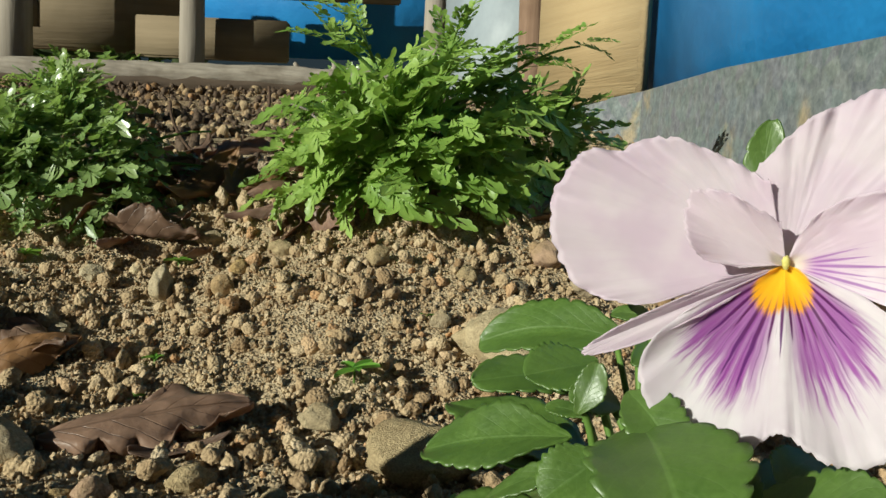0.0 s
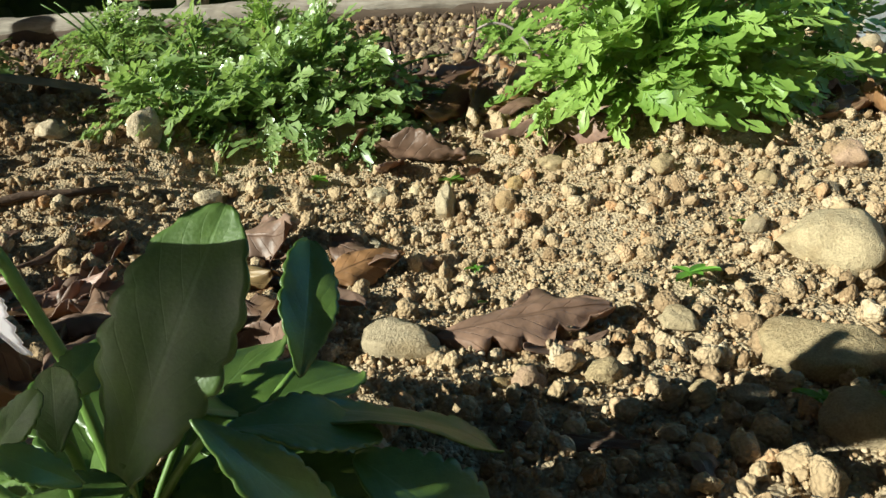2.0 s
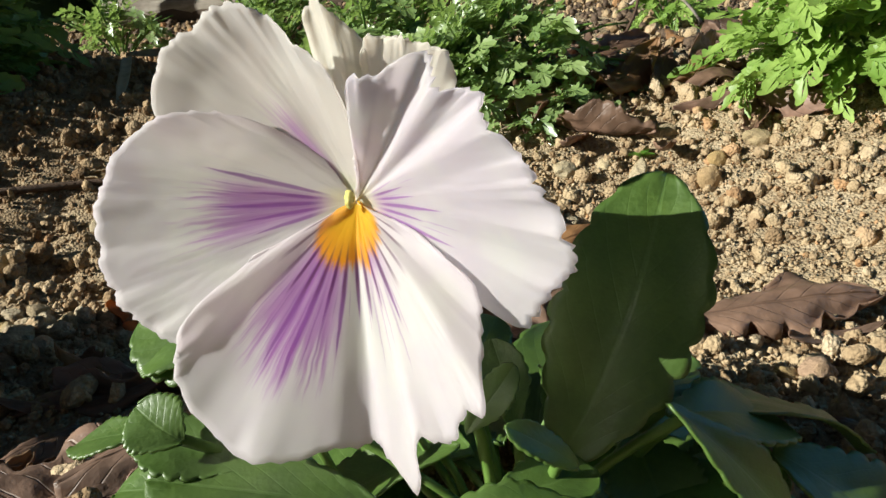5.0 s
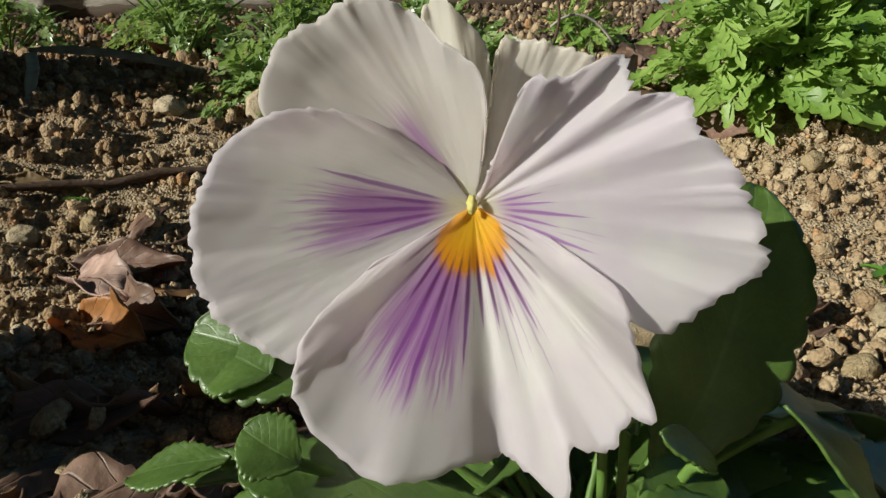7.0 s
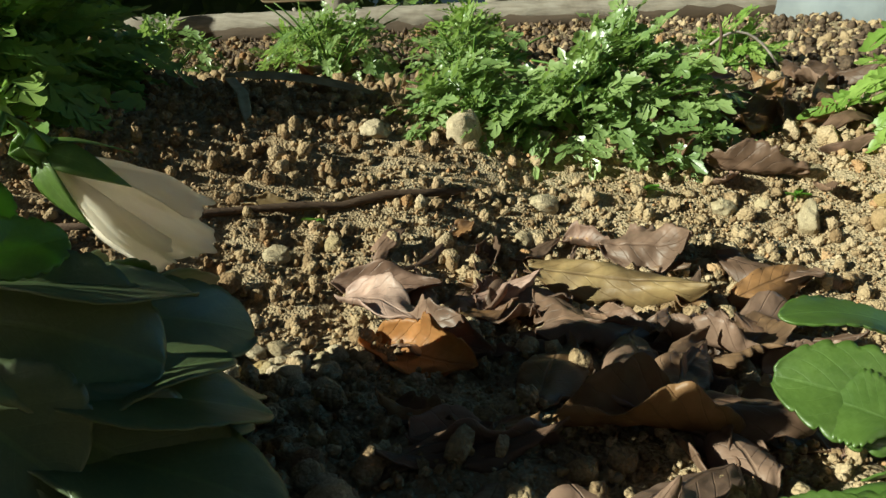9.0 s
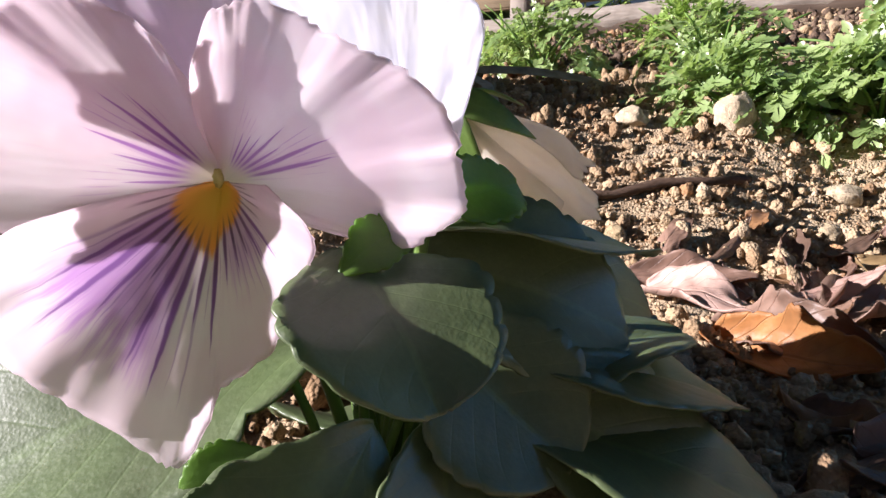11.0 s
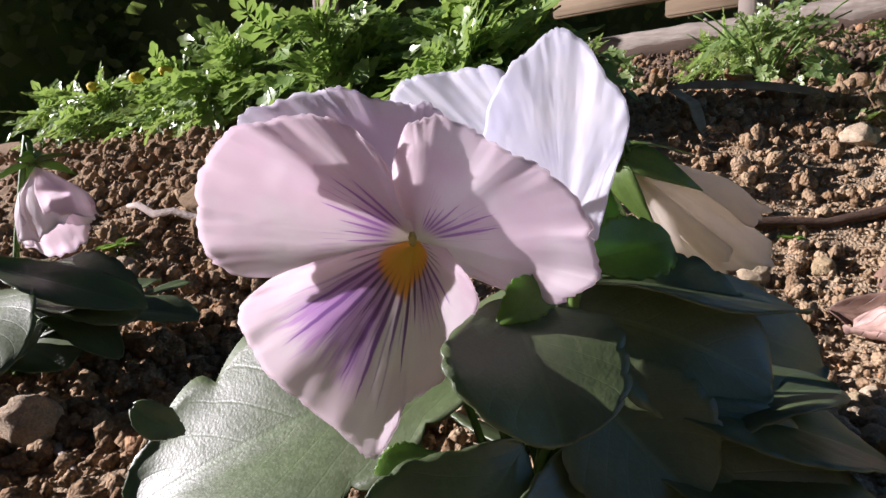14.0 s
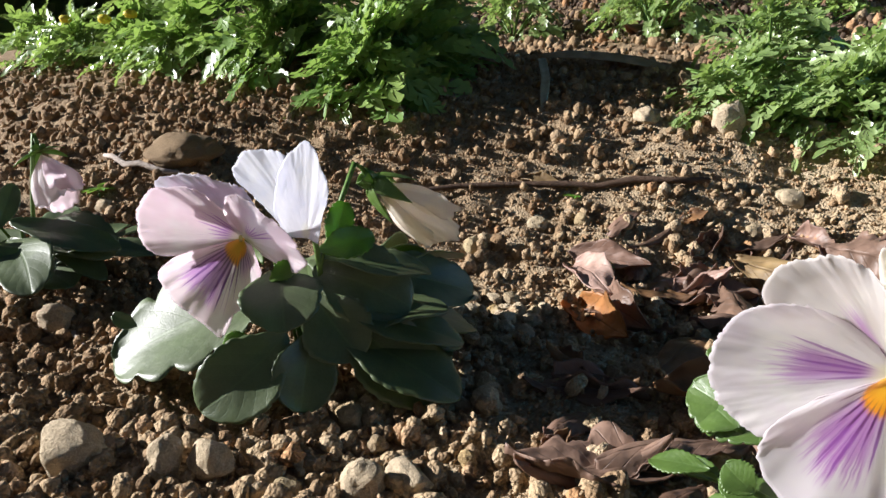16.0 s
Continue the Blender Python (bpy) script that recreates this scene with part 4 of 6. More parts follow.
# the pale pink flower
C1 = Vector((0.0706, 0.1699, 0.0855))
ax = flower_axes(C1, (-0.42, -0.88, 0.12))
fl = bloom(C1, "pale pink pansy with a violet veined lip and yellow eye")
petal(fl, ax, [(-30, 19, 4), (-2, 27, 5), (11, 33, 6), (22, 38, 8), (36, 43, 10), (50, 44, 12), (66, 42, 14), (82, 34, 14)], -2.5, LILAC_PLAIN, 0, 1.0, 21, teeth=0.7, fold=0.48)
petal(fl, ax, [(-108, 12, 8), (-113, 27, 11), (-108, 35, 11.5), (-102, 42, 11), (-91, 47, 10), (-78, 51, 9.5), (-69, 50, 9), (-62, 48, 8.5), (-56, 42, 8), (-47, 38, 7.5), (-38, 31, 7), (-27, 23, 6.5), (-14, 17, 6)], -3, LILAC_PLAIN, -75, 0.9, 22, teeth=0.9, fold=0.36)
petal(fl, ax, [(16, 5, 3), (26, 11, 8), (40, 17, 12), (55, 24, 16), (70, 28, 18), (85, 30, 18), (100, 29, 17), (112, 23, 14)], 1, LILAC_SIDE, 88, 0.8, 23, teeth=0.5)
petal(fl, ax, [(-100, 8, 3), (-90, 15.5, 6), (-72, 20, 8), (-55, 22.5, 8), (-43, 18.5, 8), (-34, 13, 6), (-10, 8, 4)], 2.5, LILAC_PLAIN, -60, 1.1, 24, teeth=0.9)
petal(fl, ax, [(-112, 14, 6), (-117, 32, 12), (-120, 43, 13), (-123, 42, 13.5), (-127, 30, 14), (-130, 16, 8)], 0.5, LILAC_PLAIN, -120, 0.3, 25, teeth=0.5)
petal(fl, ax, [(112, 14, 10), (122, 23, 16), (136, 31, 17), (149, 37, 17), (161, 37.5, 17.4), (171, 34, 17.7), (178, 31, 18), (-176, 34, 17.7), (-169, 39, 17), (-158, 40, 16), (-146, 39, 14.7), (-134, 35, 13.6), (-126, 27, 13), (-122, 17, 9)], 2, LILAC_LIP, 180, 0.7, 26, teeth=0.8, fold=0.24)
heart(fl, ax), calyx(fl, ax), stem(fl, ax, plant_a.location)

# the white flower
C2 = Vector((-0.1965, 0.0986, 0.0727))
ax = flower_axes(C2, (0.03, -0.99, 0.1)) @ Matrix.Scale(0.95, 4)
fl = bloom(C2, "large white pansy with violet streaks and yellow eye")
petal(fl, ax, [(8, 8, 0), (8, 20, 4), (9, 26, 7), (16, 26.5, 8), (24, 28, 8), (33, 28.5, 7), (42, 27, 6), (52, 20, 4), (60, 12, 2)], -4, CREAM, 20, 1.3, 31, 1.6, teeth=0.6, fold=0.45)
petal(fl, ax, [(-22, 18, 2), (-18, 29, 5), (-12, 32.5, 6), (-6, 29, 7), (3, 24, 4), (8, 14, 1)], -5, CREAM, -8, 1.0, 36, teeth=0.6, fold=0.54)
petal(fl, ax, [(-78, 17, 2), (-70, 33, 8), (-56, 36.5, 10), (-45, 36, 11), (-36, 34.5, 12), (-27, 33, 13), (-19, 29.5, 13), (-10, 24, 13), (6, 18.5, 12), (12, 8, 3)], -1.2, WHITE_UPPER, -38, 0.5, 32, 0.7, cup=1.3, teeth=0.5, fold=0.1)
petal(fl, ax, [(-38, 9, 1), (-52, 21, 6), (-62, 29, 10), (-74, 35, 12), (-84, 38, 12.5), (-92, 40, 12.5), (-102, 41.5, 12), (-110, 41.5, 12), (-118, 40, 11.5), (-127, 37, 11), (-136, 32.5, 11), (-144, 22, 6), (-152, 10, 0)], 0, WHITE_LEFT, -93, 0.5, 33, cup=1.1, teeth=0.7, fold=0.08)
petal(fl, ax, [(36, 6, 3), (26, 17, 19), (38, 20.5, 21), (45, 26.5, 21.5), (54, 25, 22.5), (61, 29.3, 23.6), (68, 28.6, 24), (77, 31.5, 24), (84, 33.5, 23.6), (92, 35.8, 21.5), (100, 37, 18), (110, 34, 12), (121, 33, 6), (124, 24, 3), (118, 10, 0)], 0.6, WHITE_RIGHT, 92, 0.5, 34, cup=1.25, teeth=1.1, fold=0.06)
petal(fl, ax, [(108, 12, 2), (116, 23.5, 7), (124, 28.5, 9), (131, 33, 14), (135, 36.5, 16), (140, 35.5, 15), (147, 38, 14), (154, 36, 12.5), (159, 43, 12), (166, 38, 9), (171, 37, 7), (180, 37, 11), (-168, 39, 15), (-156, 39, 15.5), (-143, 36.5, 15.2), (-135, 32.5, 14.5), (-128, 26, 13), (-122, 16, 7)], 1.8, WHITE_LIP, 180, 0.45, 35, cup=1.25, teeth=0.7, fold=0.07)
heart(fl, ax), calyx(fl, ax), stem(fl, ax, plant_b.location)

# the pink flower
C3 = Vector((-0.4265, 0.0515, 0.0680))
ax = flower_axes(C3, (0.56, -0.81, 0.12))
fl = bloom(C3, "pink pansy with a violet veined lip and orange eye")
petal(fl, ax, [(-66, 30, 8), (-54, 42, 12), (-43, 38, 13), (-29, 33, 15), (-19, 30.5, 16), (-6, 27.5, 16.5), (9, 26, 16.5), (21, 26, 16), (32, 20, 10)], -2.5, PINK_RIM, -15, 0.8, 41, 1.5, teeth=0.6, fold=0.2)
petal(fl, ax, [(-112, 12, 4), (-104, 30, 12), (-95, 39, 13), (-86, 41, 14.2), (-78, 41.3, 15.2), (-66, 40, 16.3), (-55, 38, 16.8), (-46, 32, 17.5), (-36, 28.5, 18), (-25, 24, 18.5), (-14, 18.5, 18), (-6, 13, 13), (10, 6, 4)], -0.5, PINK_FAN, -66, 0.5, 42, cup=1.25, teeth=0.6, fold=0.12)
petal(fl, ax, [(-10, 5, 3), (-3, 12, 13), (9, 20, 19), (20, 23, 21), (32, 24, 21.5), (46, 25.3, 23), (58, 27, 25), (68, 31, 25.5), (80, 34.5, 24), (89, 35.5, 22), (97, 37, 18.5), (103, 35, 15.5), (110, 31.5, 12), (114, 24.5, 9), (122, 12, 3)], 0, PINK_FAN, 58, 0.6, 43, 0.8, cup=1.25, teeth=0.7, fold=0.12)
petal(fl, ax, [(98, 8, 6), (116, 15.5, 14), (126, 18.7, 14), (144, 22, 13), (160, 26, 14), (175, 29, 14), (179, 33.5, 14), (-175, 39.5, 14), (-167, 38, 14), (-152, 35, 14), (-137, 34.8, 14.4), (-124, 33.4, 16), (-114, 31.5, 17), (-106, 24, 14), (-100, 12, 6)], 2, PINK_LIP, 180, 0.4, 44, cup=1.25, teeth=0.6, fold=0.08)
heart(fl, ax), calyx(fl, ax), stem(fl, ax, plant_c.location)

# the white flower that turns its back
C4 = Vector((-0.4000, 0.0665, 0.0705))
ax = flower_axes(C4, (0.3, -0.9, 0.2))
fl = bloom(C4, "white pansy turned away with a bluish back")
petal(fl, ax, [(-84, 12, -1), (-70, 32, -3), (-67, 47, -3), (-62, 54, -3), (-54, 54.5, -3.5), (-46, 50, -4), (-36, 42.5, -3), (-27, 36, -2), (-10, 16, -1)], -2, COOL, -45, 0.6, 52, teeth=0.8, fold=0.2)
petal(fl, ax, [(-95, 11, 0), (-64, 22, -1), (-40, 30, -2), (-25, 36, -2), (-15, 38.5, -2), (-8, 40.5, -2), (0, 37, -1), (12, 29.5, 1), (27, 24, 2), (40, 14, 2), (105, 6, 0)], 0, COOL, -5, 0.3, 51, teeth=0.4, fold=0.06)
stem(fl, ax, plant_c.location, 0.004)

# the nodding cream flower
C5 = Vector((-0.4215, 0.1200, 0.0820))
ax = flower_axes(C5, (0.34, 0.75, -0.60), (0.3, 0.3, 1))
fl = bloom(C5, "faded cream pansy nodding behind green sepals")
for i, a in enumerate((-80, -10, 60, 130, 205)):
    bell_petal(fl, ax, a - 55, a + 55, 12 + 2 * (i % 2), 47 - 5 * (i % 3), CREAM, 60 + i, 2.6)
calyx(fl, ax, 0.019, 0.001, 1.5, 1.0), stem(fl, ax, plant_c.location, 0.012)

# the drooping pink flower on the neighbouring plant
C6 = Vector((-0.6360, 0.0270, 0.0830))
ax = flower_axes(C6, (0.45, 0.1, -0.85), (0.5, 0.5, 0.5))
fl = bloom(C6, "drooping pink pansy bud half open")
for i, a in enumerate((-80, -10, 60, 130, 205)):
    bell_petal(fl, ax, a - 55, a + 55, 14 + 2 * (i % 2), 34 - 4 * (i % 3), PINK_PLAIN if i % 2 else WHITE_PLAIN, 70 + i, 1.8)
calyx(fl, ax, 0.016, 0.001), stem(fl, ax, plant_d.location, 0.01)


# ---- dead leaves ----
def on_ground(x, y, lift=0.004):
    return Vector((x, y, float(height(x, y)) + lift))


dead_rng = random.Random(8)


def dead_leaf(base, tip, width, normal, label="curled brown dead leaf lying on the soil", curl=None, material=None):
    m, size = frame_of(base, tip, normal)
    off = Vector([dead_rng.uniform(0, 50) for _ in range(3)])
    bow = dead_rng.choice((-1, 1, 1)) * dead_rng.uniform(0.2, 1.5) if curl is None else curl
    cup = dead_rng.choice((-1, 1)) * dead_rng.uniform(0.5, 1.7)
    twist, ragged, blunt = dead_rng.uniform(-0.8, 0.8), dead_rng.uniform(0.15, 0.5), dead_rng.uniform(0.55, 0.85)

    def place(s, v):
        shape = math.sin(math.pi * min(1.0, v * 0.97 + 0.015)) ** blunt * (1.12 - 0.3 * v)
        w = width / 2 * shape * (1 + ragged * (noise.noise(Vector((v * 7, 3 if s > 0 else 8, 0)) + off) + 1.1 * min(0.0, noise.noise(Vector((v * 19, 5 if s > 0 else 1, 0)) + off))) * abs(s) ** 2)
        x = w * math.sin(cup * s) / cup
        z = w * (1 - math.cos(cup * s)) / cup
        q = bow * (v - 0.5)
        y = size * (0.5 + math.sin(q) / bow)
        z += size * (1 - math.cos(q)) / bow + twist * (v - 0.5) * x
        z += 0.28 * width * noise.noise(Vector((s * 1.1, v * 2.4, 3)) + off) * (0.25 + s * s) + 0.04 * width * noise.noise(Vector((s * 4, v * 9, 3)) + off)
        z += 0.05 * width * math.sin(16 * v + off.x) * abs(s) ** 3
        return (x, y, z)

    bm = sheet(16, 44, place)
    bmesh.ops.transform(bm, matrix=m, verts=bm.verts)
    low = min(v.co.z - float(height(v.co.x, v.co.y)) for v in bm.verts)
    bmesh.ops.translate(bm, verts=bm.verts, vec=(0, 0, 0.001 - low if low > 0.001 else min(0.006, 0.0 - low) if low < -0.004 else 0))
    bmesh.ops.translate(bm, verts=bm.verts, vec=-Vector(base))
    bm_ob = part("dead_leaf", bm, material or DRY, None)
    bm_ob.location = base
    bm_ob.modifiers.new("thickness", "SOLIDIFY").thickness = 0.0005
    return tagged(bm_ob, label, "dead leaf", "dead leaves on the bed")


dead_leaf((-0.1440, 0.2560, 0.0020), (-0.0750, 0.2860, 0.0090), 0.0320, (0.12, -0.50, 0.84), curl=-0.5)
dead_leaf((-0.1106, 0.2558, 0.0021), (-0.0778, 0.2703, 0.0055), 0.0073, (0.02, -0.27, 0.96))
dead_leaf((-0.2242, 0.3250, 0.0029), (-0.1797, 0.3507, 0.0178), 0.0338, (0.25, -0.65, 0.71))
dead_leaf((-0.2094, 0.4982, 0.0775), (-0.1691, 0.5637, 0.1101), 0.0361, (0.12, -0.54, 0.83))
dead_leaf((0.0517, 0.4690, 0.0843), (0.1001, 0.4988, 0.0999), 0.0253, (-0.12, -0.39, 0.91))
dead_leaf((0.1286, 0.5699, 0.1067), (0.1541, 0.4768, 0.0963), 0.0293, (-0.19, -0.45, 0.87))
dead_leaf((0.0873, 0.4607, 0.0795), (0.1242, 0.4572, 0.0846), 0.0205, (-0.12, -0.29, 0.95))
dead_leaf((0.2096, 0.6583, 0.1237), (0.1743, 0.5237, 0.1094), 0.0380, (-0.26, -0.57, 0.78))
dead_leaf((-0.2339, 0.6518, 0.1196), (-0.1825, 0.7134, 0.1427), 0.0291, (0.11, -0.56, 0.82))
dead_leaf((-0.1076, 0.1934, 0.0010), (-0.0743, 0.1808, 0.0052), 0.0116, (-0.02, -0.18, 0.98))
dead_leaf((-0.0619, 0.1923, 0.0012), (-0.0589, 0.1689, 0.0047), 0.0099, (-0.05, -0.17, 0.98))
dead_leaf((-0.4192, 0.2804, 0.0114), (-0.3625, 0.2893, 0.0123), 0.0233, (0.15, -0.70, 0.70))
dead_leaf((-0.3783, 0.2444, 0.0025), (-0.3230, 0.2113, 0.0109), 0.0290, (0.08, -0.72, 0.69))
dead_leaf((-0.3877, 0.3012, 0.0124), (-0.3720, 0.3471, 0.0292), 0.0103, (0.08, -0.51, 0.86))
dead_leaf((-0.3398, 0.3472, 0.0139), (-0.3144, 0.3729, 0.0248), 0.0145, (0.00, -0.30, 0.95), curl=0.3)
dead_leaf((-0.3172, 0.3153, 0.0036), (-0.3025, 0.3546, 0.0176), 0.0136, (-0.02, -0.50, 0.86))
dead_leaf((-0.2899, 0.3680, 0.0155), (-0.2388, 0.3541, 0.0238), 0.0435, (-0.12, -0.75, 0.65))
dead_leaf((-0.2903, 0.2913, 0.0026), (-0.2625, 0.2580, 0.0081), 0.0169, (-0.05, -0.28, 0.96))
dead_leaf((-0.3368, 0.1325, -0.0002), (-0.2864, 0.1587, 0.0048), 0.0118, (-0.02, -0.26, 0.97))
dead_leaf((-0.3442, 0.2419, 0.0020), (-0.3481, 0.3063, 0.0095), 0.0089, (0.04, -0.58, 0.81))
dead_leaf((-0.3334, 0.2354, 0.0017), (-0.3130, 0.2241, 0.0052), 0.0098, (-0.00, -0.28, 0.96))
dead_leaf((-0.3473, 0.1697, 0.0007), (-0.3214, 0.1585, 0.0054), 0.0137, (0.01, -0.19, 0.98))
dead_leaf((-0.3616, 0.3113, 0.0094), (-0.3287, 0.3184, 0.0092), 0.0117, (0.01, -0.20, 0.98))
dead_leaf((-0.4082, 0.3023, 0.0166), (-0.3972, 0.3308, 0.0327), 0.0132, (0.10, -0.44, 0.89))
dead_leaf((-0.3151, 0.3809, 0.0231), (-0.2844, 0.3692, 0.0238), 0.0239, (-0.02, -0.38, 0.92))
dead_leaf((-0.2973, 0.0782, -0.0010), (-0.2596, 0.1272, 0.0060), 0.0177, (0.12, -0.19, 0.97))
dead_leaf((-0.2998, 0.0922, -0.0010), (-0.2981, 0.1153, 0.0036), 0.0101, (0.20, -0.27, 0.94))
dead_leaf((-0.3427, 0.1305, 0.0000), (-0.3048, 0.1614, 0.0059), 0.0159, (0.10, -0.14, 0.98))
dead_leaf((-0.2927, 0.3806, 0.0213), (-0.2419, 0.3470, 0.0150), 0.0194, (0.23, -0.38, 0.90))
dead_leaf((-0.2275, 0.3689, 0.0129), (-0.1802, 0.3386, 0.0131), 0.0273, (0.20, -0.45, 0.87))
dead_leaf((-0.2141, 0.5392, 0.0927), (-0.1785, 0.5710, 0.1098), 0.0281, (0.07, -0.56, 0.83))
dead_leaf((-0.2090, 0.4962, 0.0767), (-0.1775, 0.4848, 0.0728), 0.0166, (0.04, -0.31, 0.95))
dead_leaf((-0.7008, 0.7822, 0.1475), (-0.6612, 0.8853, 0.1847), 0.0475, (0.15, -0.39, 0.91))
dead_leaf(on_ground(-0.300, 0.335, 0.004), on_ground(-0.262, 0.318, 0.012), 0.0184, (0.2, -0.5, 0.8))
dead_leaf((-0.3328, 0.1500, 0.0002), (-0.3072, 0.1534, 0.0049), 0.0119, (0.12, -0.14, 0.98))


dead_leaf(on_ground(-0.372, 0.228, 0.008), on_ground(-0.322, 0.198, 0.016), 0.030, (0.35, -0.75, 0.65), "orange brown dead leaf curled in the litter", 0.5, DRY_ORANGE)
dead_leaf(on_ground(-0.408, 0.268, 0.008), on_ground(-0.357, 0.236, 0.014), 0.028, (0.2, -0.4, 0.9), "pinkish curled dead leaf in the litter", -0.7, DRY_PINK)
dead_leaf(on_ground(-0.352, 0.283, 0.006), on_ground(-0.315, 0.300, 0.020), 0.020, (0.1, -0.6, 0.7), "pinkish curled dead leaf in the litter", 0.9, DRY_PINK)
dead_leaf(on_ground(-0.325, 0.325, 0.012), on_ground(-0.235, 0.310, 0.016), 0.040, (0.1, -0.75, 0.65), "mottled tan dead leaf standing in the litter", 0.4, DRY_TAN)

def gravelly(p):
    """The bare, pebbly strip beside the third plant."""
    return p.y < 0.205 and p.x < -0.335 - 0.45 * (p.y - 0.1)


def by_orange_leaf(p):
    return p.x < -0.385 and p.y > 0.24 or abs(p.x + 0.347) < 0.045 and abs(p.y - 0.205) < 0.038


dead_leaf(on_ground(-0.497, 0.320, 0.006), on_ground(-0.462, 0.334, 0.007), 0.014, (0.1, -0.5, 0.9), "small pale dead leaf beside the twig", 0.3, DRY_TAN)

# litter between the two middle plants
for i in range(34):
    x, y = dead_rng.uniform(-0.43, -0.19), dead_rng.uniform(0.14, 0.38)
    q, ln = dead_rng.uniform(0, 6.28), dead_rng.uniform(0.018, 0.06)
    p = on_ground(x, y, 0.004)
    e = on_ground(x + math.cos(q) * ln, y + math.sin(q) * ln, 0.004 + dead_rng.uniform(0, 0.009))
    if gravelly(p) or gravelly(e) or by_orange_leaf(p) or by_orange_leaf(e):
        continue
    if y < 0.25:
        e.z = min(e.z, float(height(e.x, e.y)) + 0.007)
    dead_leaf(p, e, ln * dead_rng.uniform(0.4, 0.75), (dead_rng.uniform(-0.6, 0.6), dead_rng.uniform(-0.9, 0.3), 1.7 if y > 0.25 else 2.0))

# the thick of the litter, lying flat
for i in range(44):
    x, y = dead_rng.uniform(-0.37, -0.2), dead_rng.uniform(0.1, 0.29)
    q, ln = dead_rng.uniform(0, 6.28), dead_rng.uniform(0.025, 0.062)
    p = on_ground(x, y, 0.006)
    e = on_ground(x + math.cos(q) * ln, y + math.sin(q) * ln, 0.006 + dead_rng.uniform(0, 0.006))
    if gravelly(p) or gravelly(e) or by_orange_leaf(p) or by_orange_leaf(e):
        continue
    dead_leaf(p, e, ln * dead_rng.uniform(0.45, 0.75), (dead_rng.uniform(-0.2, 0.4), dead_rng.uniform(-0.2, 0.3), 1.6), "dark curled dead leaf in the thick of the litter", dead_rng.choice((-1, 1)) * dead_rng.uniform(0.2, 0.8))

# litter beside the metal sheet
for i in range(18):
    x, y = dead_rng.uniform(0.06, 0.2), dead_rng.uniform(0.44, 0.64)
    q, ln = dead_rng.uniform(0, 6.28), dead_rng.uniform(0.03, 0.07)
    p = on_ground(x, y, 0.004)
    e = on_ground(x + math.cos(q) * ln * 0.7, y + math.sin(q) * ln, 0.004 + dead_rng.uniform(0, 0.025))
    dead_leaf(p, e, ln * dead_rng.uniform(0.35, 0.6), (dead_rng.uniform(-0.6, 0.6), dead_rng.uniform(-0.9, 0.3), 0.8))

# litter between the weeds
for i in range(40):
    x, y = dead_rng.uniform(-0.26, -0.09), dead_rng.uniform(0.46, 0.74)
    q, ln = dead_rng.uniform(0, 6.28), dead_rng.uniform(0.03, 0.075)
    p = on_ground(x, y, 0.004)
    e = on_ground(x + math.cos(q) * ln, y + math.sin(q) * ln, 0.004 + dead_rng.uniform(0, 0.02))
    dead_leaf(p, e, ln * dead_rng.uniform(0.35, 0.6), (dead_rng.uniform(-0.6, 0.6), dead_rng.uniform(-0.9, 0.3), 0.8))

stone(-0.0046, 0.2496, 0.0242, 0.0118)
stone(-0.1584, 0.2464, 0.0187, 0.0102)
stone(0.0297, 0.3410, 0.0293, 0.0173)
stone(-0.3919, 0.4345, 0.0140, 0.0165, "pale cream wedge of stone in dry soil", pale=True)
stone(-0.4520, 0.4204, 0.0127, 0.0083, "pale cream stone in dry soil", pale=True)
stone(-0.7380, 0.1480, 0.0480, 0.0170, "large flat brown stone half sunk in the soil", 0.1)
stone(-0.3938, -0.0103, 0.0074, 0.0102, "smooth pale tan stone lying on the soil", pale=True)
stone(-0.3826, 0.0031, 0.0131, 0.0088, "smooth pale tan stone lying on the soil", pale=True)
stone(-0.4221, -0.0341, 0.0166, 0.0134, "smooth pale tan stone lying on the soil", pale=True)
stone(-0.3327, 0.0361, 0.0091, 0.0091, "smooth pale tan stone lying on the soil", pale=True)
stone(-0.3243, 0.0510, 0.0121, 0.0067, "smooth pale tan stone lying on the soil", pale=True)
stone(-0.3380, 0.1070, 0.0095, 0.0080, "smooth pale grey pebble beside the pansy", pale=True)
# two in three paled to make up for sky light missing here
for i in range(90):
    y = stone_rng.uniform(0.085, 0.205)
    x = -0.335 - 0.45 * (y - 0.1) - stone_rng.uniform(0, 0.07)
    w = stone_rng.uniform(0.0028, 0.0062)
    stone(x, y, w, w * stone_rng.uniform(0.6, 0.9), "rounded grey brown pebble in gravel beside the pansy", pale=i % 3 > 0)
stone(-0.5600, -0.0030, 0.0105, 0.0105, "smooth pale grey stone on the soil", pale=True)
stone(-0.0416, 0.4166, 0.0080, 0.0073)
stone(0.0585, 0.4189, 0.0113, 0.0102)
stone(-0.1709, 0.4141, 0.0078, 0.0133)
stone(0.0211, 0.4754, 0.0105, 0.0068)
stone(0.0419, 0.4750, 0.0077, 0.0055)
stone(-0.1066, 0.2218, 0.0065, 0.0059)
stone(-0.0805, 0.2335, 0.0088, 0.0055)
stone(-0.0131, 0.1987, 0.0139, 0.0098)
stone(-0.0378, 0.2198, 0.0081, 0.0053)
stone(-0.2177, 0.4289, 0.0087, 0.0064)
stone(-0.1932, 0.4365, 0.0068, 0.0060)
stone(-0.1285, 0.4306, 0.0065, 0.0065)
stone(-0.1062, 0.4447, 0.0096, 0.0063)
stone(-0.0028, 0.3660, 0.0072, 0.0059)
stone(0.0396, 0.3940, 0.0072, 0.0061)
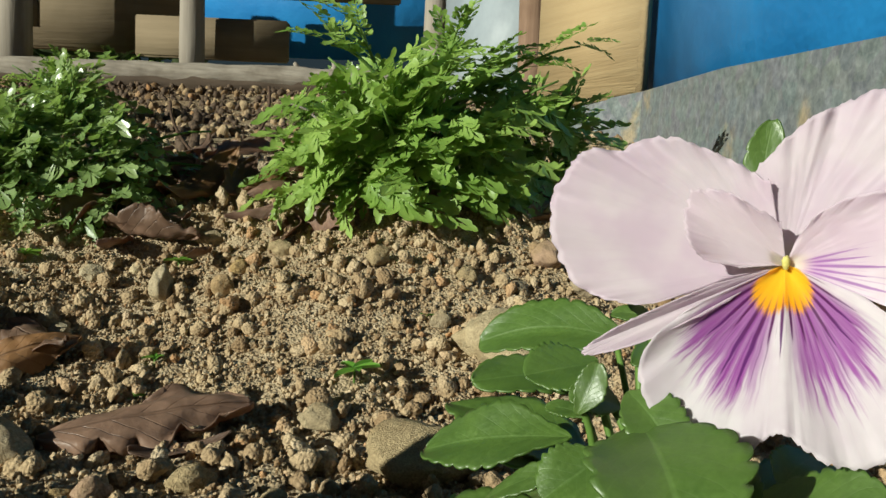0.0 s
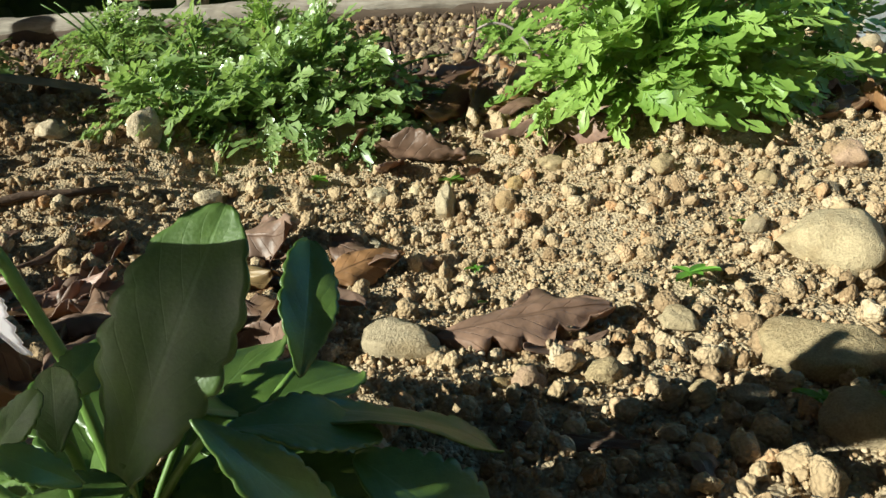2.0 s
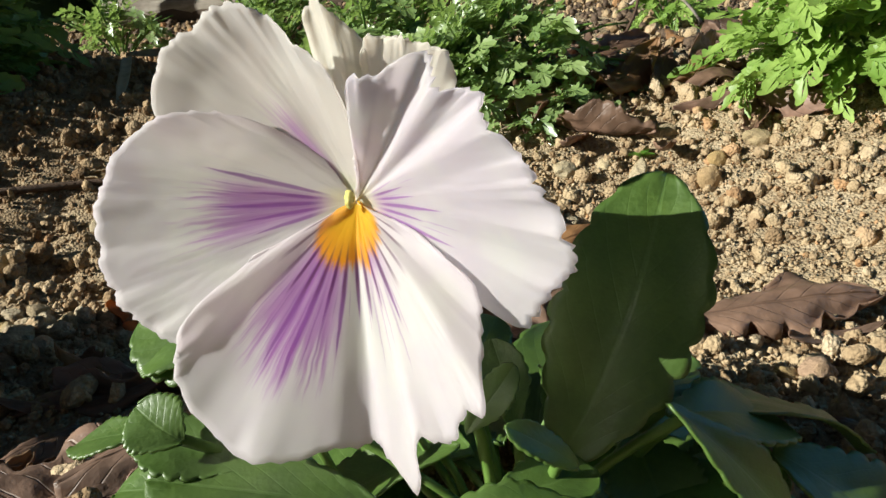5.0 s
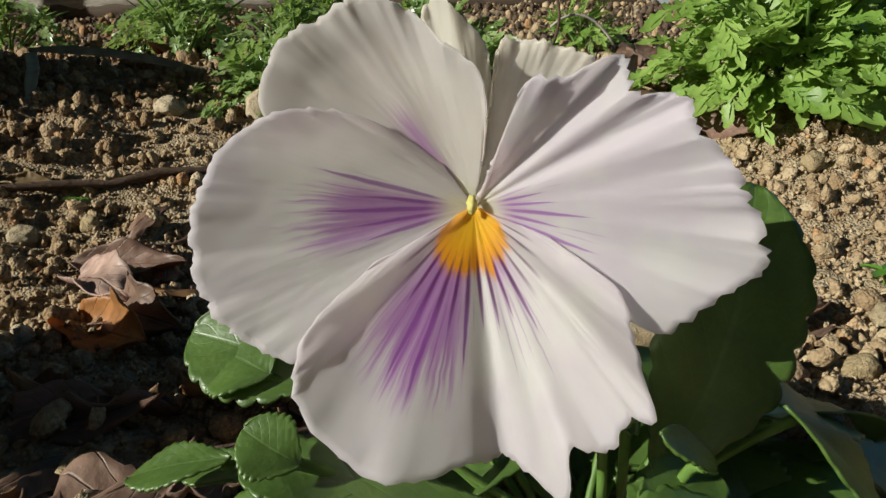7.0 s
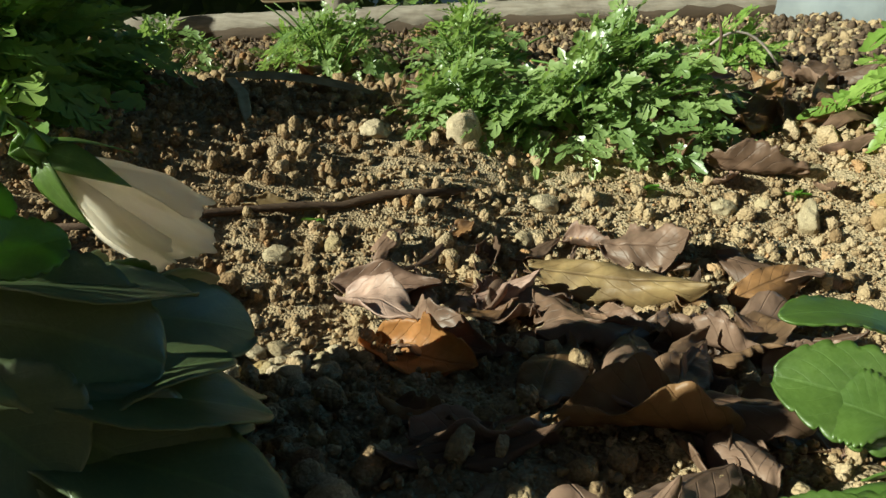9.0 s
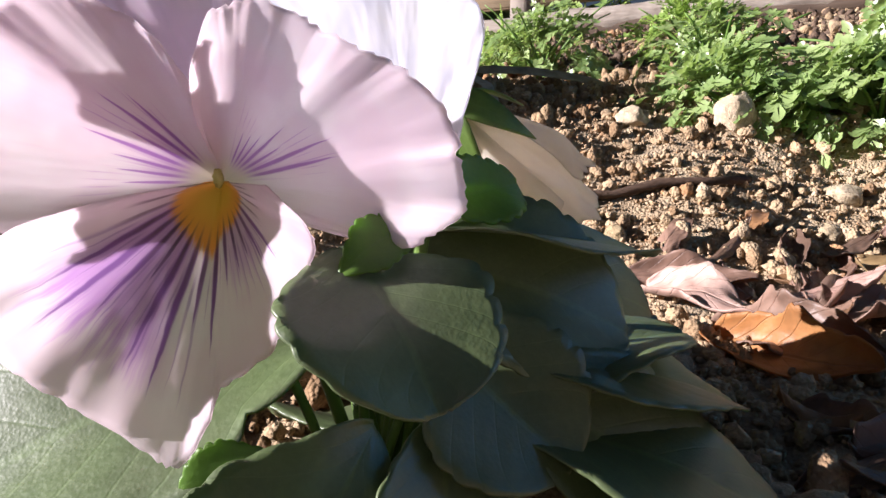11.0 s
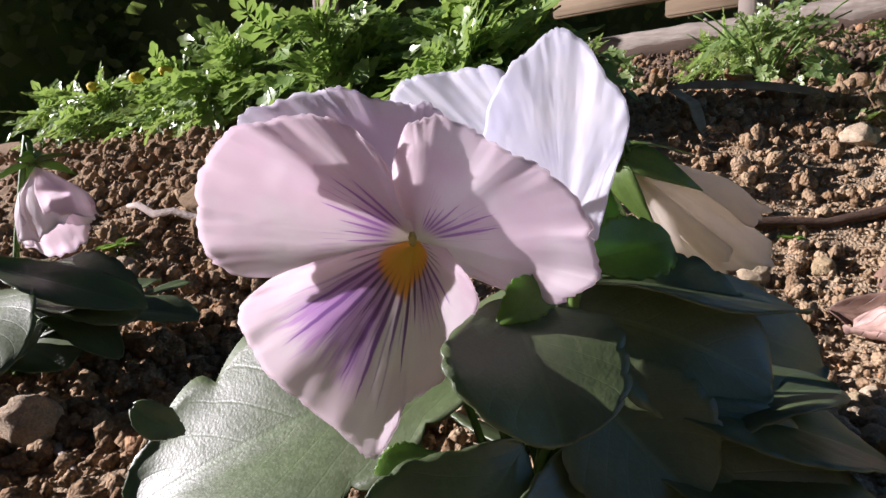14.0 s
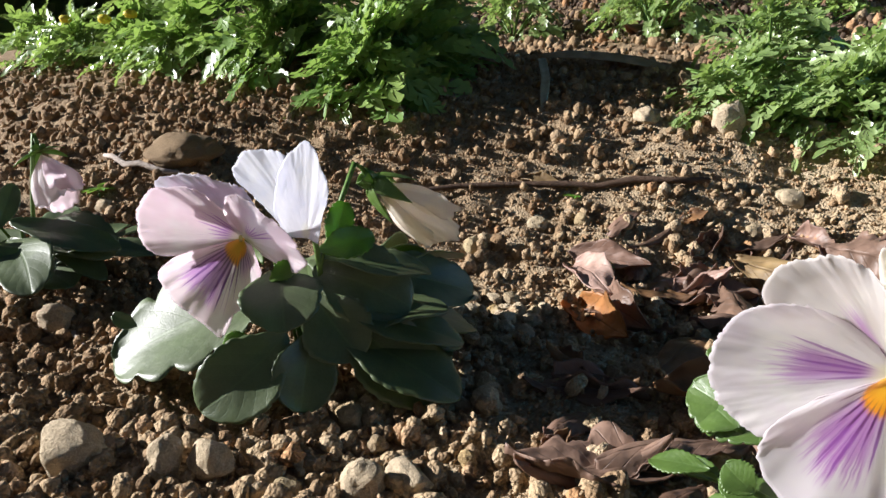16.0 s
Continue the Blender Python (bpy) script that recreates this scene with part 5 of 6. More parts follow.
stone(-0.0507, 0.2232, 0.0055, 0.0042)
stone(-0.1682, 0.3608, 0.0082, 0.0057)
stone(-0.2070, 0.3746, 0.0070, 0.0060)
stone(-0.3309, 0.4099, 0.0105, 0.0073)
stone(0.0115, 0.4043, 0.0079, 0.0058)
stone(0.0784, 0.3963, 0.0110, 0.0074)
stone(-0.1614, 0.4702, 0.0115, 0.0064)
stone(-0.3281, 0.4087, 0.0103, 0.0077, "smooth pale tan stone lying on the soil", pale=True)
stone(-0.3405, 0.1168, 0.0076, 0.0042)
stone(-0.4321, 0.3090, 0.0063, 0.0057)
stone(-0.3351, 0.3700, 0.0063, 0.0063)
stone(-0.3414, 0.4754, 0.0099, 0.0069, "smooth pale tan stone lying on the soil", pale=True)
stone(-0.1329, 0.4111, 0.0076, 0.0087)
stone(-0.0490, 0.2877, 0.0104, 0.0055)
stone(0.0446, 0.6452, 0.0137, 0.0110)
stone(0.1940, 0.7632, 0.0154, 0.0127)
stone(-0.4567, 0.2893, 0.0086, 0.0062)
stone(-0.4758, 0.2418, 0.0087, 0.0075)
stone(-0.8294, 0.0598, 0.0132, 0.0088)
stone(-0.7343, 0.0828, 0.0121, 0.0069, "smooth pale tan stone lying on the soil", pale=True)
stone(-0.7219, 0.0731, 0.0100, 0.0075)
stone(-0.4489, 0.4227, 0.0090, 0.0071)
stone(-0.1989, 0.5087, 0.0087, 0.0065)
stone(-0.3699, 0.0592, 0.0073, 0.0073)
stone(-0.3516, 0.0191, 0.0066, 0.0044)
stone(-0.3177, 0.0760, 0.0040, 0.0047)
stone(-0.4097, -0.0269, 0.0045, 0.0037)
stone(-0.3495, 0.0580, 0.0046, 0.0042)
stone(0.0525, 0.3366, 0.0076, 0.0061)
stone(0.0533, 0.3006, 0.0084, 0.0061)
stone(-0.1151, 0.2207, 0.0049, 0.0040)
stone(-0.2702, 0.1279, 0.0058, 0.0042)
stone(-0.3944, 0.1570, 0.0053, 0.0044)
stone(-0.4059, 0.2036, 0.0064, 0.0047)
stone(-0.3552, 0.1293, 0.0059, 0.0044)



# ---- twigs and straws ----
def twig(points, radii, material, name, label):
    bm = tube(points, radii, 7)
    p = Vector(points[0])
    ob = part(name, shift(bm, p), material, None)
    ob.location = p
    return tagged(ob, label, "twig")


def ground_twig(a, b, r, material, name, label, seed, n=12):
    rng = random.Random(seed)
    pts = []
    for i in range(n + 1):
        x, y = a[0] + (b[0] - a[0]) * i / n, a[1] + (b[1] - a[1]) * i / n
        pts.append(on_ground(x + rng.uniform(-1, 1) * r * 0.6, y + rng.uniform(-1, 1) * r * 0.6, r * 1.2 + rng.uniform(0, r)))
    twig(pts, [r * (1 - 0.5 * i / n) * rng.uniform(0.85, 1.15) for i in range(n + 1)], material, name, label)


twig([on_ground(x, y, 0.005 + 0.0015 * math.sin(130 * x)) for x, y in ((-0.560, 0.250), (-0.545, 0.264), (-0.526, 0.281), (-0.505, 0.300), (-0.485, 0.316), (-0.462, 0.332), (-0.442, 0.345), (-0.420, 0.359), (-0.398, 0.373), (-0.376, 0.388))], [0.0016, 0.0022, 0.002, 0.0026, 0.0023, 0.0029, 0.0025, 0.003, 0.0026, 0.0022], TWIG, "twig", "long dark twig lying on the soil")
twig([on_ground(x, y, 0.009 + 0.002 * math.sin(150 * x)) for x, y in ((-0.804, 0.113), (-0.786, 0.114), (-0.767, 0.117), (-0.748, 0.123), (-0.730, 0.132), (-0.712, 0.142))], [0.0016, 0.0024, 0.0028, 0.0025, 0.0028, 0.002], PALE_TWIG, "pale_twig", "pale bleached twig lying on the soil")
ground_twig((-0.790, 0.116), (-0.806, 0.140), 0.0014, PALE_TWIG, "pale_twig", "thin pale side twig on the soil", 5, 5)
ground_twig((-0.546, 0.006), (-0.522, 0.006), 0.0012, PALE_TWIG, "pale_twig", "thin pale splinter on the soil", 6, 5)


def blade(points, width, material, label):
    """A flat, slightly folded dry grass blade."""
    pts = [Vector(p) for p in points]
    n = len(pts) - 1

    def place(s, v):
        i = min(int(v * n), n - 1)
        p = pts[i].lerp(pts[i + 1], v * n - i)
        d = (pts[i + 1] - pts[i]).normalized()
        side = d.cross(Vector((0.3, -0.5, 0.8))).normalized()
        return (p - pts[0]) + side * s * width / 2 * min(1.0, 4 * v + 0.3, 4 * (1 - v) + 0.3) + Vector((0, 0, 0.15 * width * abs(s)))

    ob = part("straw", sheet(4, 24, place), material, None)
    ob.location = pts[0]
    ob.modifiers.new("thickness", "SOLIDIFY").thickness = 0.0006
    tagged(ob, label, "straw")


blade([on_ground(-0.5319, 0.3908, 0.002), on_ground(-0.56, 0.43, 0.012), on_ground(-0.6, 0.475, 0.014), on_ground(-0.615, 0.49, 0.012)], 0.008, STRAW, "bent pale straw blade on the bank")
blade(bent(on_ground(-0.615, 0.49, 0.014), on_ground(-0.50, 0.56, 0.004), (0, 0, 0.006)), 0.012, STRAW_BROWN, "dry brown blade lying on the bank")
twig(bent((-0.235, 0.655, 0.118), (-0.27, 0.665, 0.175), (-0.008, 0, 0)), 0.0015, TWIG, "dry_stalk", "thin dry stalk standing in the soil")
twig(bent((-0.215, 0.71, 0.13), (-0.20, 0.75, 0.205), (0.01, 0, 0)), 0.0016, TWIG, "dry_stalk", "thin dry stalk standing in the soil")
twig(bent((-0.205, 0.75, 0.175), (-0.135, 0.77, 0.155), (0, 0, 0.022)), 0.0014, PALE_TWIG, "dry_stalk", "thin arched dry stalk over the soil")


# ---- weeds ----
def lobed_leaf(length, lobes, seed, droop, narrow=1.0):
    """A feathered leaf: a thin midrib and pairs of rounded, notched leaflets, arched along its length."""
    rng = random.Random(seed)
    bm = bmesh.new()
    uv = bm.loops.layers.uv.new("UVMap")

    def lift(x, y):
        v = y / length
        return Vector((x, y, -droop * length * v * v + 0.3 * abs(x) + 0.02 * length * math.sin(7 * v + seed)))

    def poly(pts, tag):
        f = bm.faces.new([bm.verts.new(p) for p in pts])
        for loop, q in zip(f.loops, tag):
            loop[uv].uv = q

    n = 7
    w = length * 0.02
    for i in range(n):
        y0, y1 = length * i / n * 0.92, length * (i + 1) / n * 0.92
        poly([lift(-w, y0), lift(w, y0), lift(w, y1), lift(-w, y1)], [(-0.04, 0), (0.04, 0), (0.04, 1), (-0.04, 1)])
    spots = [(0.3 + 0.55 * i / max(1, lobes - 1), sd) for i in range(lobes) for sd in (-1, 1)] + [(0.93, 0)]
    for v, sd in spots:
        size = length * narrow * (0.07 + 0.035 * math.sin(math.pi * min(1, v))) * rng.uniform(0.85, 1.25)
        q = radians(rng.uniform(42, 66)) * sd
        d = Vector((math.sin(q), math.cos(q)))
        if sd == 0:
            size *= 1.25
        p = Vector((-d.y, d.x))
        foot = Vector((0, v * length))
        c = foot + d * size * 2.0
        tilt, cup = rng.uniform(-0.35, 0.35), rng.uniform(0.1, 0.4)
        rim = [foot + p * w * 1.2, foot - p * w * 1.2]
        for k in range(13):
            a = radians(-125 + 250 * k / 12)
            r = size * (0.62 + 0.5 * abs(math.cos(1.62 * a))) * rng.uniform(0.93, 1.07)
            rim.append(c + (d * math.cos(a) * 1.1 + p * -math.sin(a) * -1) * r)
        rim = [rim[1]] + rim[2:] + [rim[0]]

        def deep(pt):
            o = lift(pt.x, pt.y)
            e = pt - c
            o.z += tilt * e.dot(p) + cup * e.length_squared / size
            return o

        mid = deep(c)
        for a, b in zip(rim, rim[1:]):
            poly([mid, deep(a), deep(b)], [(0.0, 0.5), (0.6, 0), (0.6, 1)])
    bmesh.ops.remove_doubles(bm, verts=bm.verts, dist=length * 0.002)
    bmesh.ops.recalc_face_normals(bm, faces=bm.faces)
    return finish(bm)


def leaf_set(material, length, lobes, narrow, seed):
    out = []
    for i in range(6):
        me = lobed_leaf(length * (0.8 + 0.08 * i), lobes, seed + i, 0.15 + 0.1 * (i % 4), narrow)
        me.materials.append(material)
        out.append(me)
    return out


BROAD = leaf_set(WEED, 0.041, 4, 0.95, 10)
SMALL = leaf_set(WEED_DARK, 0.025, 3, 1.1, 30)
GLOSSY = leaf_set(WEED_GLOSS, 0.05, 4, 0.95, 50)
FERNY = leaf_set(WEED, 0.034, 5, 0.7, 70)


def weed(x, y, rx, ry, rz, count, meshes, label, seed, trail=0.0, stems=9, sprigs=0):
    """A bushy weed: thin stems from one root, and leaves over a lumpy half dome."""
    rng = random.Random(seed)
    base = Vector((x, y, ground_z(x, y)))
    plant = at_base("weed", base, label, "weed", "weeds in the bed")
    for i in range(stems):
        q = 2 * math.pi * i / stems + rng.uniform(-0.3, 0.3)
        k = rng.uniform(0.5, 0.85)
        tip = Vector((math.cos(q) * rx * k, math.sin(q) * ry * k, rz * rng.uniform(0.45, 0.85)))
        tip.z = max(tip.z - trail * math.hypot(tip.x, tip.y), 0.01)
        part("stem", tube(bent((0, 0, -0.003), tip, (0, 0, 0.12 * rz), 6), [0.0017, 0.0016, 0.0015, 0.0014, 0.0012, 0.001, 0.0008], 5), STEM, plant)
    for i in range(count):
        q, h = rng.uniform(0, 2 * math.pi), rng.random() ** 1.1
        lump = 0.8 + 0.35 * noise.noise(Vector((math.cos(q) * 2, math.sin(q) * 2, h * 3 + seed)))
        k = lump * rng.uniform(0.62, 1.0)
        el = h * math.pi / 2
        p = Vector((math.cos(q) * math.cos(el) * rx, math.sin(q) * math.cos(el) * ry, math.sin(el) * rz)) * k
        low = float(height(x + p.x, y + p.y)) - base.z + 0.004
        p.z = max(p.z - trail * math.hypot(p.x, p.y), low)
        out = Vector((math.cos(q) * ry, math.sin(q) * rx, 0)).normalized()
        along = (out * (1.0 - 0.5 * h) + Vector((rng.uniform(-0.5, 0.5), rng.uniform(-0.5, 0.5), rng.uniform(-0.75, 0.25) + 0.9 * h))).normalized()
        up = Vector((rng.uniform(-0.5, 0.5), rng.uniform(-0.5, 0.5), 0.8)) + out * 0.3 + (Vector((-0.25, -0.85, 0.3)) if meshes is GLOSSY else SUN_DIR * 0.7)  # leaves turn to the light
        up = (up - along * up.dot(along)).normalized()
        m = Matrix((along.cross(up), along, up)).transposed().to_4x4()
        me = meshes[rng.randrange(6)]
        s = rng.uniform(0.7, 1.15)
        lf = part("leaf", me, None, plant)
        lf.matrix_local = Matrix.Translation(p - along * 0.012) @ m @ Matrix.Scale(s, 4)
    for i in range(sprigs):
        q = rng.uniform(-0.5, 0.8)
        d = Vector((math.sin(q) * rx, 0.4 * rng.uniform(-1, 1) * ry, 0))
        a = d * 0.6 + Vector((0, 0, rz * 0.7))
        b = d * rng.uniform(1.0, 1.35) + Vector((0, 0, rz * rng.uniform(0.85, 1.12)))
        line = bent(a, b, (0, 0, 0.006), 6)
        part("stem", tube(line, [0.0015, 0.0014, 0.0013, 0.0012, 0.001, 0.0009, 0.0007], 5), STEM, plant)
        for j in range(6):
            t = line[2 + j * 4 // 5]
            w = (b - a).normalized()
            out = (w + Vector((rng.uniform(-1, 1), rng.uniform(-1, 1), rng.uniform(-0.4, 0.8))) * (0.9 if j < 5 else 0.2)).normalized()
            up = Vector((rng.uniform(-0.5, 0.5), -0.5, 1))
            up = (up - out * up.dot(out)).normalized()
            m = Matrix((out.cross(up), out, up)).transposed().to_4x4()
            part("leaf", meshes[rng.randrange(6)], None, plant).matrix_local = Matrix.Translation(t) @ m @ Matrix.Scale(rng.uniform(0.5, 0.8), 4)
    return plant


bright = "bushy bright green weed with lobed leaves"
dull = "low spreading weed with small dull green lobed leaves"
glossy = "leafy weed with glossy dark green lobed leaves"
ferny = "low feathery bright green weed"
weed(-0.025, 0.520, 0.125, 0.085, 0.112, 225, BROAD, bright, 1, 0, 9, 6)
weed(-0.030, 0.490, 0.095, 0.060, 0.080, 140, BROAD, bright, 21)
weed(-0.285, 0.530, 0.130, 0.085, 0.105, 295, SMALL, dull, 2, 0.3)
weed(-0.310, 0.500, 0.115, 0.075, 0.070, 230, SMALL, dull, 22, 0.3)
weed(-0.420, 0.580, 0.080, 0.060, 0.090, 150, SMALL, dull, 23, 0.2)
weed(0.075, 0.575, 0.060, 0.060, 0.095, 70, BROAD, bright, 15, 0, 6)
weed(-0.400, 0.490, 0.090, 0.065, 0.055, 130, SMALL, dull, 16, 0.3)
weed(-0.660, 0.800, 0.120, 0.090, 0.110, 190, SMALL, dull, 17)
weed(-0.900, 0.780, 0.120, 0.090, 0.100, 150, SMALL, dull, 18)
weed(-0.170, 0.850, 0.060, 0.050, 0.060, 90, FERNY, ferny, 3)
weed(-0.500, 0.900, 0.085, 0.070, 0.085, 150, FERNY, ferny, 4)
weed(-0.760, 0.930, 0.090, 0.070, 0.085, 150, FERNY, ferny, 5)
weed(-0.745, 0.410, 0.095, 0.070, 0.115, 212, GLOSSY, glossy, 6)
weed(-0.695, 0.380, 0.070, 0.050, 0.075, 122, GLOSSY, glossy, 24, 0.4)
weed(-0.690, 0.330, 0.070, 0.055, 0.080, 108, GLOSSY, glossy, 25, 0.5)
weed(-0.840, 0.320, 0.085, 0.075, 0.100, 165, GLOSSY, glossy, 7)
weed(-1.000, 0.300, 0.090, 0.075, 0.085, 136, GLOSSY, glossy, 8)
far_weed = weed(-1.180, 0.310, 0.095, 0.080, 0.085, 122, GLOSSY, glossy, 9)
farthest_weed = weed(-1.400, 0.290, 0.100, 0.085, 0.085, 108, GLOSSY, glossy, 10)
weed(-1.620, 0.290, 0.110, 0.090, 0.085, 93, GLOSSY, glossy, 11)


def flower_heads(plant, spots):
    """Small yellow flower heads on thin stalks above a weed."""
    for i, spot in enumerate(spots):
        p = Vector(spot) - plant.location
        bm = bmesh.new()
        bmesh.ops.create_icosphere(bm, subdivisions=3, radius=1)
        for v in bm.verts:
            k = 1 + 0.3 * noise.noise(v.co * 3 + Vector((i * 5, 0, 0)))
            v.co = Vector((v.co.x * 0.0085, v.co.y * 0.0085, v.co.z * 0.006)) * k + p
        head = part("flower_head", bm, YELLOW, plant, "small yellow flower head")
        part("flower_stalk", tube(bent((p.x * 0.5, p.y * 0.5, 0.03), p, (0.004, 0, 0), 4), 0.0012, 5), STEM, head)


weed(-0.450, 0.700, 0.050, 0.045, 0.050, 60, SMALL, dull, 12)
weed(-0.800, 1.620, 0.120, 0.060, 0.090, 50, GLOSSY, glossy, 13, 0, 5)
weed(-0.250, 1.640, 0.120, 0.060, 0.080, 50, GLOSSY, glossy, 14, 0, 5)


def seedling(x, y, size, seed):
    """A tiny rosette of four or five plain leaves."""
    rng = random.Random(seed)
    plant = at_base("seedling", (x, y, ground_z(x, y)), "tiny bright green seedling in the soil", "seedling", "seedlings in the bed")
    part("stem", tube([(0, 0, -0.002), (0, 0, size * 0.35)], 0.0006, 5), STEM, plant)
    for i in range(5):
        q = i * 2.5 + rng.uniform(-0.4, 0.4)
        d = Vector((math.cos(q), math.sin(q), rng.uniform(0.1, 0.6))).normalized()
        m, _ = frame_of((0, 0, size * 0.35), Vector((0, 0, size * 0.35)) + d, (0, 0, 1))
        ln = size * rng.uniform(0.6, 1.0)
        bm = sheet(4, 8, lambda s, v: (s * ln * 0.26 * math.sin(math.pi * min(1, v * 0.96 + 0.03)) ** 0.8, v * ln, 0.15 * abs(s) * ln - 0.25 * ln * v * v))
        bmesh.ops.transform(bm, matrix=m, verts=bm.verts)
        part("leaf", bm, SEEDLING, plant)


flower_heads(far_weed, [(-1.165, 0.248, 0.178), (-1.130, 0.270, 0.184), (-1.20, 0.29, 0.18)])
flower_heads(farthest_weed, [(-1.34, 0.248, 0.182), (-1.42, 0.27, 0.175)])
seedling(-0.040, 0.320, 0.014, 1)
seedling(-0.142, 0.348, 0.007, 2)
seedling(-0.173, 0.452, 0.012, 3)
seedling(-0.265, 0.440, 0.014, 4)
seedling(-0.019, 0.216, 0.009, 5)
seedling(0.005, 0.224, 0.010, 6)
seedling(-0.010, 0.374, 0.007, 7)
seedling(-0.386, 0.272, 0.010, 8)
seedling(-0.453, 0.331, 0.009, 9)
seedling(-0.756, 0.090, 0.014, 10)
seedling(-0.137, 0.315, 0.006, 11)


# ---- log edging, stakes, boards and sheets behind the bed ----
def log_edging():
    rng = random.Random(4)
    a, b = Vector((-1.45, 1.31, 0.296)), Vector((0.12, 1.545, 0.342))
    pts, rad = [], []
    for i in range(41):
        p = a.lerp(b, i / 40) + Vector((0, 0, 0.004 * noise.noise(Vector((i * 0.35, 0, 0)))))
        pts.append(p), rad.append(0.029 * (1 + 0.1 * noise.noise(Vector((i * 0.6, 5, 0)))))
    bm = tube([q for p, n in zip(pts, pts[1:]) for q in (p, p.lerp(n, 0.33), p.lerp(n, 0.67))], [r for r in rad[:-1] for _ in range(3)], 24)
    for v in bm.verts:
        g = Vector((v.co.x * 12, v.co.y * 50, v.co.z * 50))
        v.co += Vector((0, noise.noise(g) * 0.004, noise.noise(g + Vector((9, 0, 0))) * 0.003))
    bark = tube([p + Vector((0, -0.006, -0.016)) for p in pts], [0.023 * (1 + 0.3 * noise.noise(Vector((i * 0.9, 3, 0)))) for i in range(41)], 14)
    for v in bark.verts:
        v.co += Vector((0, noise.noise(v.co * 40), noise.noise(v.co * 40 + Vector((5, 0, 0))))) * 0.007
    thing = at_base("log", a, "weathered grey log edging the bed", "log")
    part("trunk", shift(bm, a), LOGWOOD, thing)
    part("bark", shift(bark, a), LOGBARK, thing, "ragged dark bark under the log")
    for x, h in ((-0.345, 0.02), (-0.265, 0.026), (-1.02, 0.016)):
        t = (x - a.x) / (b.x - a.x)
        p = a.lerp(b, t) + Vector((0, 0, 0.018))
        part("knob", shift(tube([p, p + Vector((0.003, 0, h * 0.6)), p + Vector((-0.002, 0, h))], [0.011, 0.006, 0.004], 9), a), LOGWOOD, thing, "broken branch stub")


log_edging()


def stake(x, y, r, top, square=False, lean=0.0, label="weathered wooden stake behind the log"):
    z0 = float(height(x, y)) - 0.02
    if square:
        bm = slab((r * 2, r * 1.4, top - z0), 0.004)
        bmesh.ops.translate(bm, verts=bm.verts, vec=(0, 0, (top - z0) / 2))
    else:
        bm = tube([(lean * t, 0, (top - z0) * t) for t in (0, 0.25, 0.5, 0.75, 1)], [r, r * 1.02, r * 0.97, r, r * 0.98], 14)
    ob = part("stake", bm, STAKE, None)
    ob.location = (x, y, z0)
    tagged(ob, label, "stake", "stakes behind the log")


stake(-0.968, 1.50, 0.031, 0.75, True, label="square weathered stake behind the log")
stake(-0.601, 1.56, 0.027, 0.78)
stake(-0.051, 1.60, 0.028, 0.80)
stake(-1.760, 0.92, 0.022, 0.56, True, label="square weathered stake beyond the weeds")
stake(-1.900, 0.98, 0.016, 0.56, label="thin weathered stake beyond the weeds")


def board(name, centre, size, turn, material, label, category="board", tilt=0.0, roll=0.0, bevel=0.004):
    ob = part(name, slab(size, bevel), material, None)
    ob.location = centre
    ob.rotation_euler = (tilt, roll, turn)
    return tagged(ob, label, category)


board("plank", (-0.95, 1.66, 0.50), (0.62, 0.03, 0.18), 0.05, PLANK, "shaded brown plank behind the stakes")
board("plank", (-0.58, 1.63, 0.442), (0.36, 0.025, 0.095), 0.02, PLANK, "short brown plank leaning behind the stake")
board("plank", (-0.40, 1.66, 0.60), (0.52, 0.03, 0.10), 0.03, PLANK, "long brown plank behind the stakes")
board("plank", (-1.30, 1.63, 0.50), (0.60, 0.03, 0.09), 0.08, PLANK, "brown plank behind the square stake")
board("blue_sheet", (-0.30, 1.86, 0.66), (1.25, 0.012, 0.42), 0.0, BLUE, "bright blue plastic sheet behind the planks", "plastic sheet")
board("grey_sheet", (0.045, 1.40, 0.40), (0.26, 0.008, 0.32), -1.0, GREY, "pale grey sheet standing at the corner", "sheet", bevel=0.002)
board("tan_board", (0.19, 1.005, 0.345), (0.205, 0.022, 0.215), -0.98, TAN, "tan wooden board standing above the metal sheet", roll=-0.0)


def metal_sheet():
    """The galvanised sheet along the bed, its top edge falling towards the viewer."""
    bm = bmesh.new()
    top = [(0.166, 1.055, 0.238), (0.240, 0.90, 0.2405), (0.232, 0.62, 0.2175), (0.2277, 0.38, 0.190)]
    for i, (x, y, z) in enumerate(top):
        for zz in (z, 0.05):
            for dx in (0, 0.006):
                bm.verts.new((x + dx, y, zz))
    bm.verts.ensure_lookup_table()
    v = bm.verts
    for i in range(3):
        a, b = i * 4, i * 4 + 4
        for q in ((0, 1), (1, 3), (3, 2), (2, 0)):
            bm.faces.new((v[a + q[0]], v[a + q[1]], v[b + q[1]], v[b + q[0]]))
    bm.faces.new((v[0], v[1], v[3], v[2])), bm.faces.new((v[12], v[13], v[15], v[14]))
    bmesh.ops.recalc_face_normals(bm, faces=bm.faces)
    ob = part("metal_sheet", finish(shift(bm, top[1]), False), ZINC, None)
    ob.location = top[1]
    tagged(ob, "dull galvanised metal sheet edging the bed, stained with soil", "metal sheet")


metal_sheet()
board("blue_board", (0.275, 0.62, 0.36), (0.9, 0.02, 0.36), -1.565, BLUE, "bright blue panel standing behind the metal sheet", "board")
board("wooden_post", (0.262, 0.37, 0.20), (0.05, 0.06, 0.34), 0.2, BARK, "rough brown wooden post beside the metal sheet", "post", bevel=0.008)


